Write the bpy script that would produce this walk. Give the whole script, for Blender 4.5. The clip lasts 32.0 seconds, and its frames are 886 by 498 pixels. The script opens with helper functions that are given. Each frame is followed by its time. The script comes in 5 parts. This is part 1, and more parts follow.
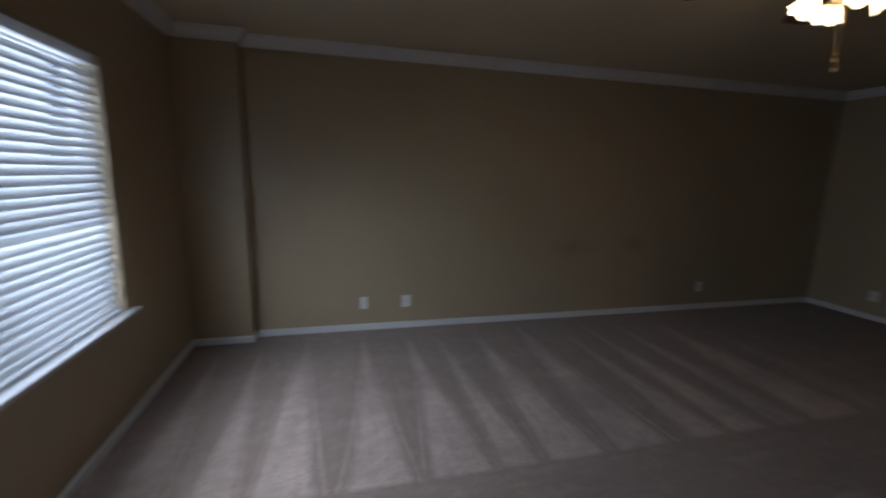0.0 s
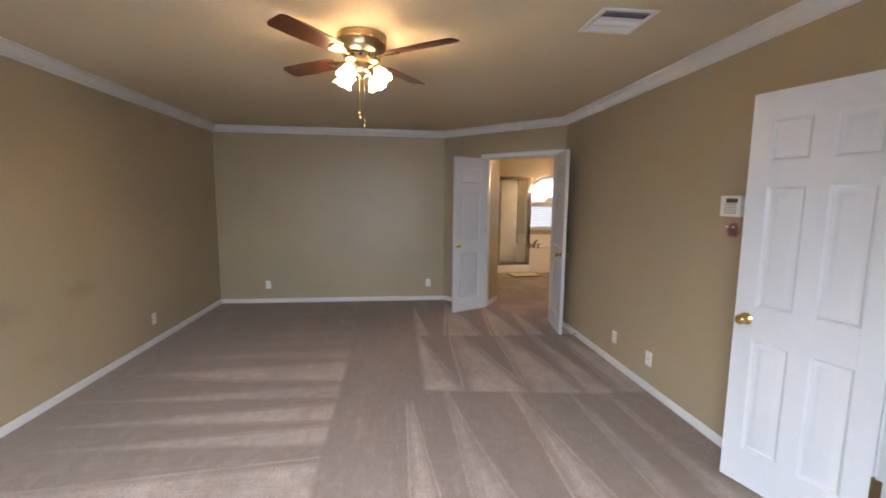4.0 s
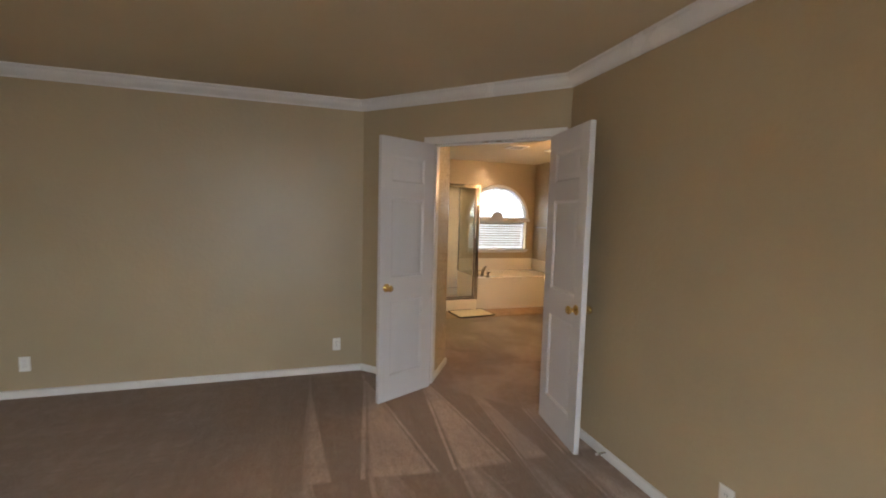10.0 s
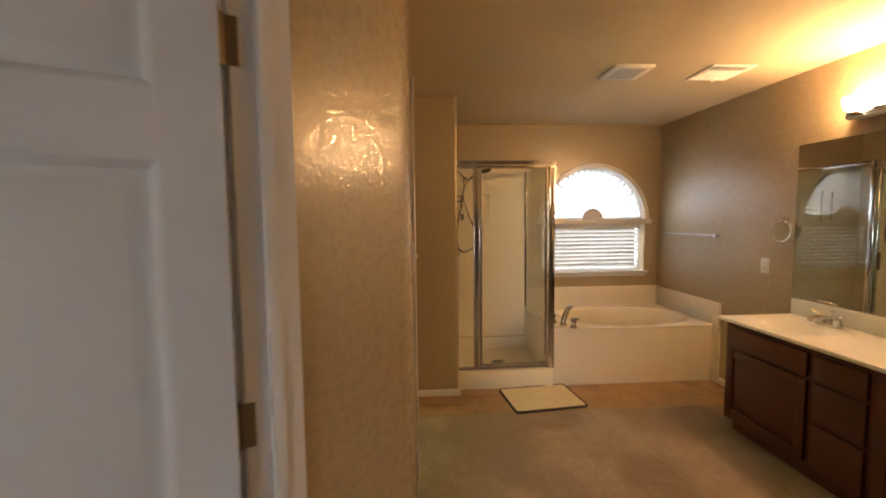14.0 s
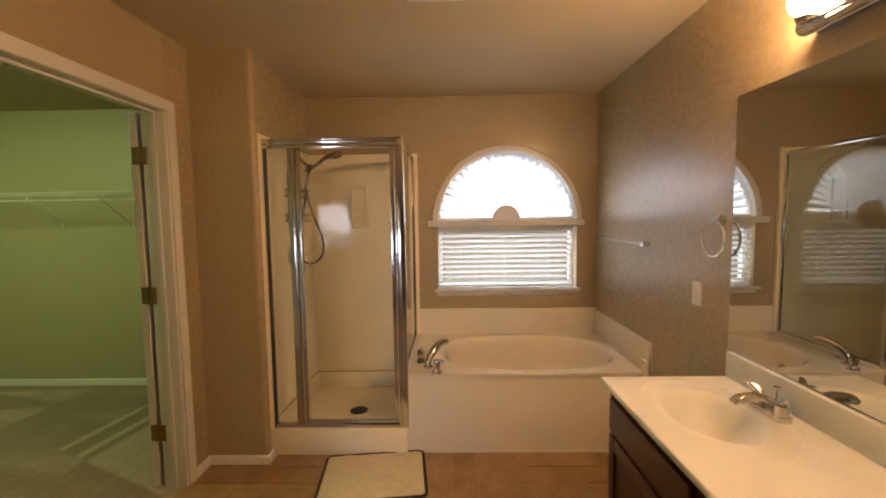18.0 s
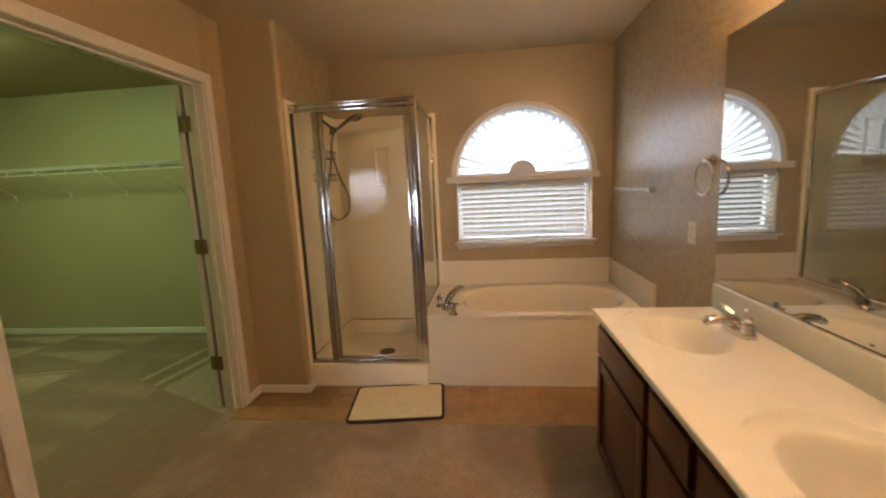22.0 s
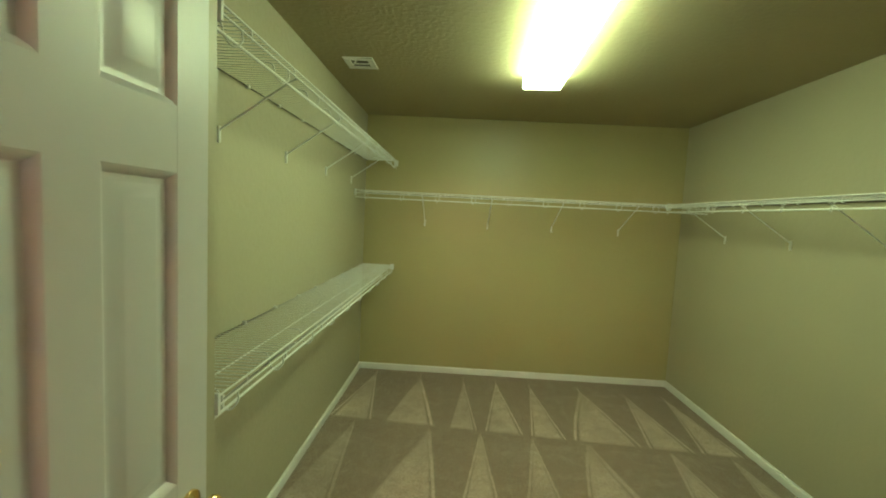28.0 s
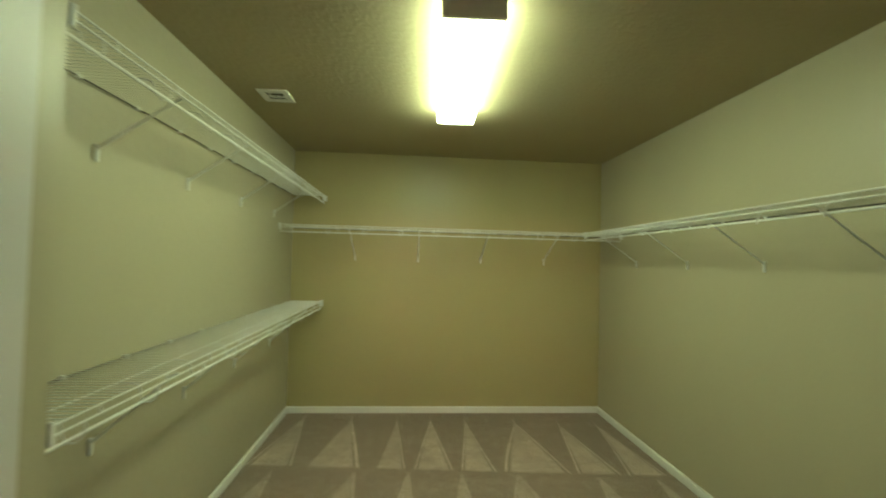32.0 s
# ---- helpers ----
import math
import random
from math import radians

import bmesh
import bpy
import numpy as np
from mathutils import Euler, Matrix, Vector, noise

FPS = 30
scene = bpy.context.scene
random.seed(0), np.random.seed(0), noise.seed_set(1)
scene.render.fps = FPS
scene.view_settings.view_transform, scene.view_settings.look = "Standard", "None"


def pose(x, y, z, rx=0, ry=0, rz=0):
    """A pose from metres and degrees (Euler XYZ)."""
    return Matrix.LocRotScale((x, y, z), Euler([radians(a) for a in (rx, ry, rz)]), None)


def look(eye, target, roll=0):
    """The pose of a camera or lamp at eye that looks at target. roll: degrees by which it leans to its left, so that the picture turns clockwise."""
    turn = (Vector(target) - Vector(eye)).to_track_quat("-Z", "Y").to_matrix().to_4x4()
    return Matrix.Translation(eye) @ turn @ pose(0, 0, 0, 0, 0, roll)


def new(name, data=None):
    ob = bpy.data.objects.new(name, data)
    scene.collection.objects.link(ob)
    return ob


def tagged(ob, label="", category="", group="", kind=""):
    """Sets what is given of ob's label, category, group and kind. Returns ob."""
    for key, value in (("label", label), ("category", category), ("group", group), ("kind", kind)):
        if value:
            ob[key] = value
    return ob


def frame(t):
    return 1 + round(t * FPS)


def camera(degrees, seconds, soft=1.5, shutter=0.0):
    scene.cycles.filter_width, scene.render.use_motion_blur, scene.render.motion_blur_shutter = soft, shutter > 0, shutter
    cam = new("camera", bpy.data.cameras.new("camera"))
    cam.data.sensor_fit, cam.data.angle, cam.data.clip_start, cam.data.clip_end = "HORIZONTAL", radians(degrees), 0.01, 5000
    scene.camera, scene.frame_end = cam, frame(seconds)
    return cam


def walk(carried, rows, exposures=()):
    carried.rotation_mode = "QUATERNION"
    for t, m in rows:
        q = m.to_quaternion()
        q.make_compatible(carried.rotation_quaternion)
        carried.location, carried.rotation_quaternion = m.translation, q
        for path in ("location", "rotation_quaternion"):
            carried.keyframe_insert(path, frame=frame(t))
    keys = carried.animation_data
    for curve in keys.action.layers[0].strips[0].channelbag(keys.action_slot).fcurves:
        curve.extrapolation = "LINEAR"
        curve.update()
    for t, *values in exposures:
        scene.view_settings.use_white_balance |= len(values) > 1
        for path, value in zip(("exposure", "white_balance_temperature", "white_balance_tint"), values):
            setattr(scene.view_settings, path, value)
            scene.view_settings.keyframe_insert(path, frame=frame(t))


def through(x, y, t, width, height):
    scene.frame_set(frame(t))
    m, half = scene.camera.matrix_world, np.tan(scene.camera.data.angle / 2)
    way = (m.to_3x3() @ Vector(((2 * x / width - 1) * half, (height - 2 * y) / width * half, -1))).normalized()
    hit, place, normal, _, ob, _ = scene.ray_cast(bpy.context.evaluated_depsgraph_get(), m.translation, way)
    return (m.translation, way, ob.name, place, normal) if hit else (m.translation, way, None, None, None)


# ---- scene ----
cam = camera(93.3, 32.0, soft=1.9, shutter=0.5)
PATH = [
    (0, (-1.082, 0.273, 1.455), (-0.601, 2.180, 1.096), 1.5),
    (0.3, (-1.098, 0.412, 1.385), (-0.213, 2.179, 1.078), 1.6),
    (0.5, (-1.101, 0.518, 1.411), (-0.022, 2.175, 1.112), 2.5),
    (1, (-1.166, 0.704, 1.447), (0.356, 1.973, 1.178), -0.3),
    (1.5, (-1.167, 0.695, 1.467), (0.622, 1.546, 1.195), 0.7),
    (2, (-1.318, 0.851, 1.493), (0.602, 1.36, 1.255), 0.2),
    (2.5, (-1.357, 1.062, 1.495), (0.606, 1.344, 1.24), 0.5),
    (3, (-1.416, 1.236, 1.491), (0.559, 1.355, 1.199), -2.5),
    (3.5, (-1.548, 1.406, 1.507), (0.431, 1.326, 1.227), -0.4),
    (5.5, (-1.634, 1.903, 1.508), (0.311, 1.479, 1.314), -1.4),
    (6, (-1.631, 1.927, 1.523), (0.323, 1.563, 1.303), -0.8),
    (6.5, (-1.623, 1.961, 1.498), (0.336, 1.652, 1.247), -0.7),
    (7, (-1.493, 1.933, 1.487), (0.469, 1.713, 1.166), -0.7),
    (7.5, (-1.23, 1.88, 1.472), (0.73, 1.587, 1.204), 0.2),
    (8, (-0.887, 1.789, 1.481), (1.065, 1.413, 1.258), 0.9),
    (8.5, (-0.518, 1.724, 1.488), (1.418, 1.237, 1.369), -0.9),
    (9, (-0.141, 1.584, 1.478), (1.777, 1.041, 1.313), -0.2),
    (9.5, (0.275, 1.474, 1.476), (2.183, 0.911, 1.278), 1.1),
    (10, (0.64, 1.298, 1.459), (2.543, 0.702, 1.302), 1.5),
    (10.5, (1.0, 1.095, 1.47), (2.925, 0.6, 1.248), 1.9),
    (11, (1.371, 0.891, 1.491), (3.301, 0.402, 1.299), 0.9),
    (11.5, (1.772, 0.68, 1.482), (3.712, 0.239, 1.277), 1.7),
    (12, (2.04, 0.537, 1.475), (3.988, 0.123, 1.289), 1.1),
    (12.5, (2.346, 0.383, 1.485), (4.3, -0.002, 1.299), 0.2),
    (13, (2.614, 0.229, 1.476), (4.589, -0.02, 1.285), -0.6),
    (13.5, (2.904, 0.101, 1.489), (4.895, -0.019, 1.339), -0.5),
    (15.5, (3.878, -0.306, 1.467), (5.854, -0.539, 1.265), -1.5),
    (16, (4.045, -0.532, 1.469), (6.014, -0.746, 1.186), -1.6),
    (16.5, (4.151, -0.767, 1.48), (6.127, -0.978, 1.252), 1.3),
    (17, (4.168, -1.034, 1.495), (6.159, -1.129, 1.334), -1.0),
    (17.5, (4.139, -1.287, 1.492), (6.132, -1.328, 1.341), 0.5),
    (18, (4.162, -1.444, 1.478), (6.156, -1.408, 1.324), -0.8),
    (18.5, (4.127, -1.554, 1.458), (6.123, -1.559, 1.338), -1.0),
    (19, (4.044, -1.595, 1.443), (6.031, -1.527, 1.219), -2.4),
    (19.5, (3.983, -1.61, 1.415), (5.965, -1.538, 1.162), -3.0),
    (20, (3.955, -1.617, 1.391), (5.93, -1.545, 1.089), -3.3),
    (20.5, (3.932, -1.627, 1.366), (5.908, -1.567, 1.063), -3.1),
    (21, (3.912, -1.618, 1.355), (5.883, -1.551, 1.022), -2.8),
    (21.5, (3.901, -1.615, 1.357), (5.873, -1.506, 1.043), -3.0),
    (22, (3.953, -1.612, 1.394), (5.917, -1.388, 1.088), -2.7),
    (22.5, (4.123, -1.568, 1.426), (6.058, -1.123, 1.189), -2.6),
    (23, (4.359, -1.567, 1.464), (6.281, -1.047, 1.274), -1.8),
    (23.5, (4.644, -1.555, 1.459), (6.456, -0.734, 1.243), 0.1),
    (24, (4.93, -1.499, 1.474), (6.517, -0.296, 1.286), -0.1),
    (24.5, (5.109, -1.451, 1.472), (6.462, 0.014, 1.317), 0.5),
    (25, (5.325, -1.296, 1.504), (6.397, 0.385, 1.347), 1.3),
    (25.5, (5.443, -1.054, 1.493), (6.22, 0.785, 1.366), 2.6),
    (26, (5.453, -0.846, 1.497), (6.107, 1.04, 1.363), 0.6),
    (26.5, (5.577, -0.595, 1.565), (6.002, 1.346, 1.336), 0.3),
    (28.5, (5.754, -0.002, 1.524), (5.655, 1.992, 1.408), 3.4),
    (29, (5.813, 0.043, 1.543), (5.759, 2.041, 1.463), 2.8),
    (29.5, (5.887, 0.048, 1.528), (6.009, 2.043, 1.455), 2.6),
    (30, (5.981, 0.046, 1.499), (6.24, 2.029, 1.436), 1.9),
    (30.5, (5.993, 0.051, 1.499), (6.3748, 2.0127, 1.427), 1.7),
    (31, (6.04, 0.055, 1.447), (6.4686, 2.0081, 1.389), 1.6),
    (31.5, (6.03, 0.04, 1.43), (6.3917, 2.0065, 1.417), 1.5),
    (32, (5.947, -0.100, 1.439), (6.095, 1.894, 1.496), 1.5),
]
EXPOSURES = [
    (0, -3.05, 5650, 12), (1, -2.05, 6550, 27), (2, -1.1, 6600, 28), (3, -0.32, 6100, 15), (6, -0.15, 6150, 12), (8, -0.2, 6400, 13),
    (10, -0.28, 6700, 12), (12, -0.3, 6900, 12), (13, -0.40, 7250, 14), (16, -0.43, 7250, 14), (18, -0.50, 7000, 16), (19, -0.53, 6700, 15), (21, -0.54, 6600, 14), (23, -0.6, 6550, 14),
    (24, -0.64, 6500, 13), (25, -0.42, 6100, 8), (26, -0.07, 5950, 7), (28.5, 0.08, 5750, 32), (31, 0.06, 5750, 35), (32, 0.05, 5700, 39),
]
walk(cam, [(t, look(eye, target, roll)) for t, eye, target, roll in PATH], EXPOSURES)

# lamp strengths
BED_WIN, BED_OUT, BATH_WIN, BULB, VBULB, TUBE = 90.0, 850.0, 860.0, 36.0, 238.0, 33.0
CLOSET_COLOR = (0.74, 1.0, 0.425)

# ==== place ====
CEIL_BED, CEIL = 2.46, 2.44

# ---- world and sun ----
world = bpy.data.worlds.new("sky")
world.use_nodes = True
scene.world = world
wn = world.node_tree
sky = wn.nodes.new("ShaderNodeTexSky")
sky.sky_type = "NISHITA"
sky.sun_disc = False
sky.sun_elevation, sky.sun_rotation = radians(62), radians(180)
wn.links.new(sky.outputs[0], wn.nodes["Background"].inputs[0])
wn.nodes["Background"].inputs[1].default_value = 0.12
sun = new("sun", bpy.data.lights.new("sun", "SUN"))
sun.data.energy, sun.data.angle, sun.data.color = 3.5, radians(0.53), (1, 0.95, 0.88)
sun.matrix_world = look((0, -10, 19), (0, 0, 0))


def window_light(name, m, w, h, watts, color, spread=180):
    """Sky light that enters through a window's opening."""
    lamp = new(name, bpy.data.lights.new(name, "AREA"))
    lamp.data.shape, lamp.data.size, lamp.data.size_y = "RECTANGLE", w, h
    lamp.data.energy, lamp.data.color, lamp.data.spread = watts, color, radians(spread)
    lamp.matrix_world = m
    return lamp


window_light("window_daylight", look((-2.19, 2.15, 1.27), (-1.0, 2.15, 0.25)), 1.75, 1.3, BED_WIN, (0.80, 0.90, 1.0), 140)
window_light("bedroom_sky", look((-2.75, 2.15, 1.35), (-2.0, 2.15, 1.25)), 2.2, 1.7, BED_OUT, (0.80, 0.90, 1.0))
window_light("bath_sky", look((8.75, -1.905, 3.15), (7.6, -1.905, 1.5)), 2.4, 1.4, BATH_WIN, (0.86, 0.94, 1.0))


# ---- material helpers ----
class Nodes:
    """Short calls for a material's nodes."""

    def __init__(self, name):
        self.mat = bpy.data.materials.new(name)
        self.mat.use_nodes = True
        self.t = self.mat.node_tree
        self.bsdf = self.t.nodes["Principled BSDF"]

    def put(self, sock, v):
        if isinstance(v, bpy.types.NodeSocket):
            self.t.links.new(v, sock)
        else:
            sock.default_value = v

    def math(self, op, a, b=0.0, c=0.0, clamp=False):
        n = self.t.nodes.new("ShaderNodeMath")
        n.operation, n.use_clamp = op, clamp
        for s, v in zip(n.inputs, (a, b, c)):
            self.put(s, v)
        return n.outputs[0]

    def add(self, a, b): return self.math("ADD", a, b)
    def sub(self, a, b): return self.math("SUBTRACT", a, b)
    def mul(self, a, b): return self.math("MULTIPLY", a, b)
    def div(self, a, b): return self.math("DIVIDE", a, b)
    def max(self, a, b): return self.math("MAXIMUM", a, b)

    def step(self, v, lo, hi):
        """0 below lo, 1 above hi, smooth between."""
        n = self.t.nodes.new("ShaderNodeMapRange")
        n.interpolation_type = "SMOOTHSTEP"
        for k, x in (("Value", v), ("From Min", lo), ("From Max", hi)):
            self.put(n.inputs[k], x)
        return n.outputs[0]

    def mapr(self, v, a, b, c, d):
        n = self.t.nodes.new("ShaderNodeMapRange")
        for k, x in (("Value", v), ("From Min", a), ("From Max", b), ("To Min", c), ("To Max", d)):
            self.put(n.inputs[k], x)
        return n.outputs[0]

    def mix(self, f, a, b):
        n = self.t.nodes.new("ShaderNodeMix")
        n.data_type = "RGBA"
        self.put(n.inputs[0], f)
        for s, v in ((n.inputs[6], a), (n.inputs[7], b)):
            self.put(s, (*v, 1) if isinstance(v, tuple) and len(v) == 3 else v)
        return n.outputs[2]

    def pos(self):
        n = self.t.nodes.new("ShaderNodeNewGeometry")
        s = self.t.nodes.new("ShaderNodeSeparateXYZ")
        self.t.links.new(n.outputs["Position"], s.inputs[0])
        return n.outputs["Position"], s.outputs[0], s.outputs[1], s.outputs[2]

    def noise(self, vec, scale, detail=3.0, rough=0.5, col=False, stretch=None):
        if stretch:
            m = self.t.nodes.new("ShaderNodeMapping")
            m.inputs["Scale"].default_value = stretch
            self.put(m.inputs[0], vec)
            vec = m.outputs[0]
        n = self.t.nodes.new("ShaderNodeTexNoise")
        self.put(n.inputs["Vector"], vec)
        n.inputs["Scale"].default_value, n.inputs["Detail"].default_value, n.inputs["Roughness"].default_value = scale, detail, rough
        return n.outputs[1] if col else n.outputs[0]

    def local(self):
        n = self.t.nodes.new("ShaderNodeTexCoord")
        return n.outputs["Object"]

    def random(self):
        return self.t.nodes.new("ShaderNodeObjectInfo").outputs["Random"]

    def bump(self, h, strength, distance):
        n = self.t.nodes.new("ShaderNodeBump")
        n.inputs["Strength"].default_value, n.inputs["Distance"].default_value = strength, distance
        self.put(n.inputs["Height"], h)
        self.put(self.bsdf.inputs["Normal"], n.outputs[0])

    def done(self, color=None, rough=None, metal=None, **more):
        for k, v in (("Base Color", color), ("Roughness", rough), ("Metallic", metal)):
            if v is not None:
                self.put(self.bsdf.inputs[k], (*v, 1) if isinstance(v, tuple) and len(v) == 3 else v)
        for k, v in more.items():
            self.put(self.bsdf.inputs[k.replace("_", " ")], v)
        return self.mat


def wall_paint(name, color, rough=0.40, lumps=30.0, depth=0.0022, stains=(), relief=0.36, gentle=False, gloss=0.0):
    """Knock-down textured drywall under satin paint."""
    n = Nodes(name)
    p, x, y, z = n.pos()
    big = n.noise(p, 0.9, 3)
    fine = n.noise(p, 55, 3)
    c = n.mix(n.mapr(big, 0.3, 0.7, 0, 1), tuple(v * 0.95 for v in color), tuple(min(1, v * 1.04) for v in color))
    c = n.mix(n.mul(n.step(fine, 0.5, 0.75), 0.05), c, tuple(v * 0.8 for v in color))
    for sx, sz, rx, rz, s in stains:
        w = n.noise(p, 5.5, 4)
        d = n.add(n.math("POWER", n.div(n.sub(x, sx), rx), 2), n.math("POWER", n.div(n.sub(z, sz), rz), 2))
        d = n.add(n.math("SQRT", d), n.mul(n.sub(w, 0.5), 1.1))
        on = n.mul(n.step(y, 3.95, 4.0), n.mul(n.sub(1.0, n.step(d, 0.0, 1.2)), s))
        c = n.mix(on, c, (0.09, 0.065, 0.04))
    lump = n.noise(p, lumps, 2, 0.45)
    lump = n.step(lump, 0.30, 0.70) if gentle else n.step(lump, 0.44, 0.62)
    n.bump(n.add(n.mul(lump, 1.0), n.mul(fine, 0.15)), relief, depth)
    if gloss:
        # the flattened splatters of the knock-down finish are glossier than the ground between them
        spot = n.step(n.noise(p, lumps * 1.6, 4, 0.6), 0.50, 0.58)
        b = n.t.nodes.new("ShaderNodeBump")
        b.inputs["Strength"].default_value, b.inputs["Distance"].default_value = 0.48, 0.0048
        n.put(b.inputs["Height"], n.add(n.mul(spot, 0.25), n.noise(p, lumps * 2.0, 2, 0.5)))
        n.put(n.bsdf.inputs["Coat Normal"], b.outputs[0])
        n.put(n.bsdf.inputs["Coat Weight"], n.mapr(spot, 0.0, 1.0, 0.32 * gloss, gloss))
        n.bsdf.inputs["Coat IOR"].default_value = 1.9
        n.bsdf.inputs["Coat Roughness"].default_value = 0.14
    return n.done(c, n.mapr(fine, 0.3, 0.7, rough - 0.05, rough + 0.07))


def plain(name, color, rough=0.5, metal=0.0, grain=40.0, vary=0.06, bump=0.0, **more):
    n = Nodes(name)
    v = n.local()
    a, b = n.noise(v, grain, 4), n.noise(v, grain * 0.09, 2)
    k = n.add(n.mul(a, 0.5), n.mul(b, 0.5))
    c = n.mix(n.mapr(k, 0.3, 0.7, 0, 1), tuple(u * (1 - vary) for u in color), tuple(min(1, u * (1 + vary)) for u in color))
    if bump:
        n.bump(a, 0.4, bump)
    return n.done(c, n.mapr(b, 0.3, 0.7, max(0.02, rough * 0.85), min(1, rough * 1.2)), metal, **more)


def glow(name, color, strength):
    n = Nodes(name)
    return n.done(tuple(min(0.9, c) for c in color), 0.4, Emission_Color=(*color, 1), Emission_Strength=strength)


def carpet_paint():
    """Cut-pile carpet with vacuum marks: wedges of pile that lean one way or the other."""
    n = Nodes("carpet")
    p, x, y, z = n.pos()
    wob = n.mul(n.sub(n.noise(p, 0.7, 1), 0.5), 0.14)
    rag = n.mul(n.sub(n.noise(p, 30, 3), 0.5), 0.030)
    xx, yy = n.add(x, n.add(wob, rag)), n.add(y, n.add(wob, rag))

    patch = n.mapr(n.noise(p, 1.5, 3, 0.6), 0.36, 0.58, 0.60, 1.10)
    comb_x = n.sub(n.noise(p, 1.0, 3, 0.6, stretch=(1.3, 42.0, 1.0)), 0.5)
    comb_y = n.sub(n.noise(p, 1.0, 3, 0.6, stretch=(42.0, 1.3, 1.0)), 0.5)

    def span(v, lo, hi, soft=0.03):
        return n.mul(n.step(v, lo - soft, lo + soft), n.sub(1.0, n.step(v, hi - soft, hi + soft)))

    def wedges(u, period, shift, v, base, tip, fill=0.88, soft=0.16, skew=0.0, line=0.5):
        """Strokes side by side along u, each a long wedge from base to tip with one crisp, combed edge."""
        q = n.add(n.div(n.sub(u, shift), period), 20.5)
        q = n.add(q, n.add(n.mul(n.math("SINE", n.mul(u, 4.1)), 0.18), n.mul(n.math("SINE", n.mul(u, 9.7)), 0.05)))
        h = n.math("DIVIDE", n.sub(tip, v), tip - base, clamp=True)
        q = n.add(q, n.mul(h, skew))
        luck = n.math("FRACT", n.mul(n.math("SINE", n.mul(n.math("FLOOR", q), 12.9898)), 43758.5))
        f = n.mul(n.sub(n.math("FRACT", q), 0.5), 2.0)
        wide = n.mul(h, n.mul(fill, n.add(0.80, n.mul(luck, 0.24))))
        d = n.math("ABSOLUTE", f)
        inner = n.sub(n.mul(wide, 0.84), 0.03)
        filled = n.sub(1.0, n.step(n.sub(d, inner), -0.03 - soft * 0.5, 0.03 + soft * 0.3))
        rim = n.sub(1.0, n.step(n.math("ABSOLUTE", n.sub(d, n.sub(wide, 0.02))), 0.025, 0.06))
        one = n.max(n.step(f, -0.1, 0.1), n.step(luck, 0.35, 0.5))
        m = n.max(n.mul(filled, n.add(0.58, n.mul(luck, 0.24))), n.mul(n.mul(rim, one), line))
        m = n.mul(m, n.mul(n.add(0.70, n.mul(h, 0.30)), patch))
        return n.mul(m, n.step(n.mul(n.sub(v, base), 1.0 if tip > base else -1.0), -0.02, 0.03))

    bed = n.mul(n.sub(1.0, n.step(x, 4.70, 4.76)), n.step(n.sub(n.add(y, 3.68), x), -0.02, 0.02))
    left = n.mul(0.84, wedges(n.add(x, n.mul(y, 0.10)), 0.366, -1.29, y, 2.00, 3.80, 1.00, 0.38, 0.45, 0.40))
    left = n.mul(n.mul(left, span(n.add(y, rag), 2.00, 3.98)), n.sub(1.0, n.mul(n.step(xx, 1.75, 2.65), 0.85)))
    rowA = n.mul(wedges(n.add(y, rag), 0.40, 0.30, x, -1.6, 1.70, 1.25, 0.70, 0.55, 0.55), span(n.add(x, n.mul(y, -0.12)), -2.6, 1.365))
    rowB = n.mul(wedges(n.add(y, rag), 0.40, 0.12, x, 1.36, 3.20, 1.25, 0.60, 0.45, 0.55), span(n.add(x, n.mul(y, -0.14)), 1.365, 2.77))
    rowC = n.mul(wedges(n.add(y, n.mul(rag, 0.5)), 0.41, 1.67, x, 2.80, 4.25, 0.82, 0.05, 0.12, 0.80), span(n.add(x, n.mul(y, -0.10)), 2.76, 4.3, 0.015))
    right = n.mul(n.max(n.max(rowA, rowB), rowC), n.sub(1.0, n.step(n.add(y, n.add(rag, n.mul(n.step(x, 1.30, 1.42), 0.22))), 1.52, 1.60)))
    north = n.step(y, 1.95, 2.15)
    comb = n.add(n.mul(comb_y, north), n.mul(comb_x, n.sub(1.0, north)))
    bedm = n.mul(n.add(n.max(left, right), n.mul(comb, 0.55)), bed)
    clo = n.mul(n.step(y, 0.1, 0.15), n.step(x, 4.7, 4.8))
    v = n.add(y, n.mul(n.sub(x, 5.7), 0.074))
    c1 = wedges(n.add(x, n.mul(rag, 0.4)), 0.363, 5.80, v, 2.845, 3.72, 0.86, 0.02, 0.06, 0.95)
    c2 = wedges(n.add(x, n.mul(rag, 0.5)), 0.42, 5.52, v, 1.89, 2.82, 0.80, 0.06, 0.15, 0.80)
    c3 = n.mul(wedges(n.add(x, rag), 0.45, 5.4, v, 0.9, 1.9, 0.75, 0.5, 0.2, 0.4), 0.38)
    clom = n.mul(n.max(n.max(n.mul(c1, span(v, 2.83, 3.8)), n.mul(n.mul(c2, 0.80), span(v, 1.87, 2.80))), c3), clo)
    # pile brushed by the swinging closet door
    inx = n.sub(x, n.add(6.41, n.mul(n.sub(n.add(y, rag), 0.45), 0.456)))
    down = n.sub(n.sub(1.13, n.mul(n.sub(x, 6.72), 0.15)), n.add(y, n.mul(rag, 0.5)))
    bands = n.max(n.max(span(down, 0.0, 0.05, 0.012), span(down, 0.19, 0.25, 0.012)), n.mul(n.step(down, 0.30, 0.34), 0.8))
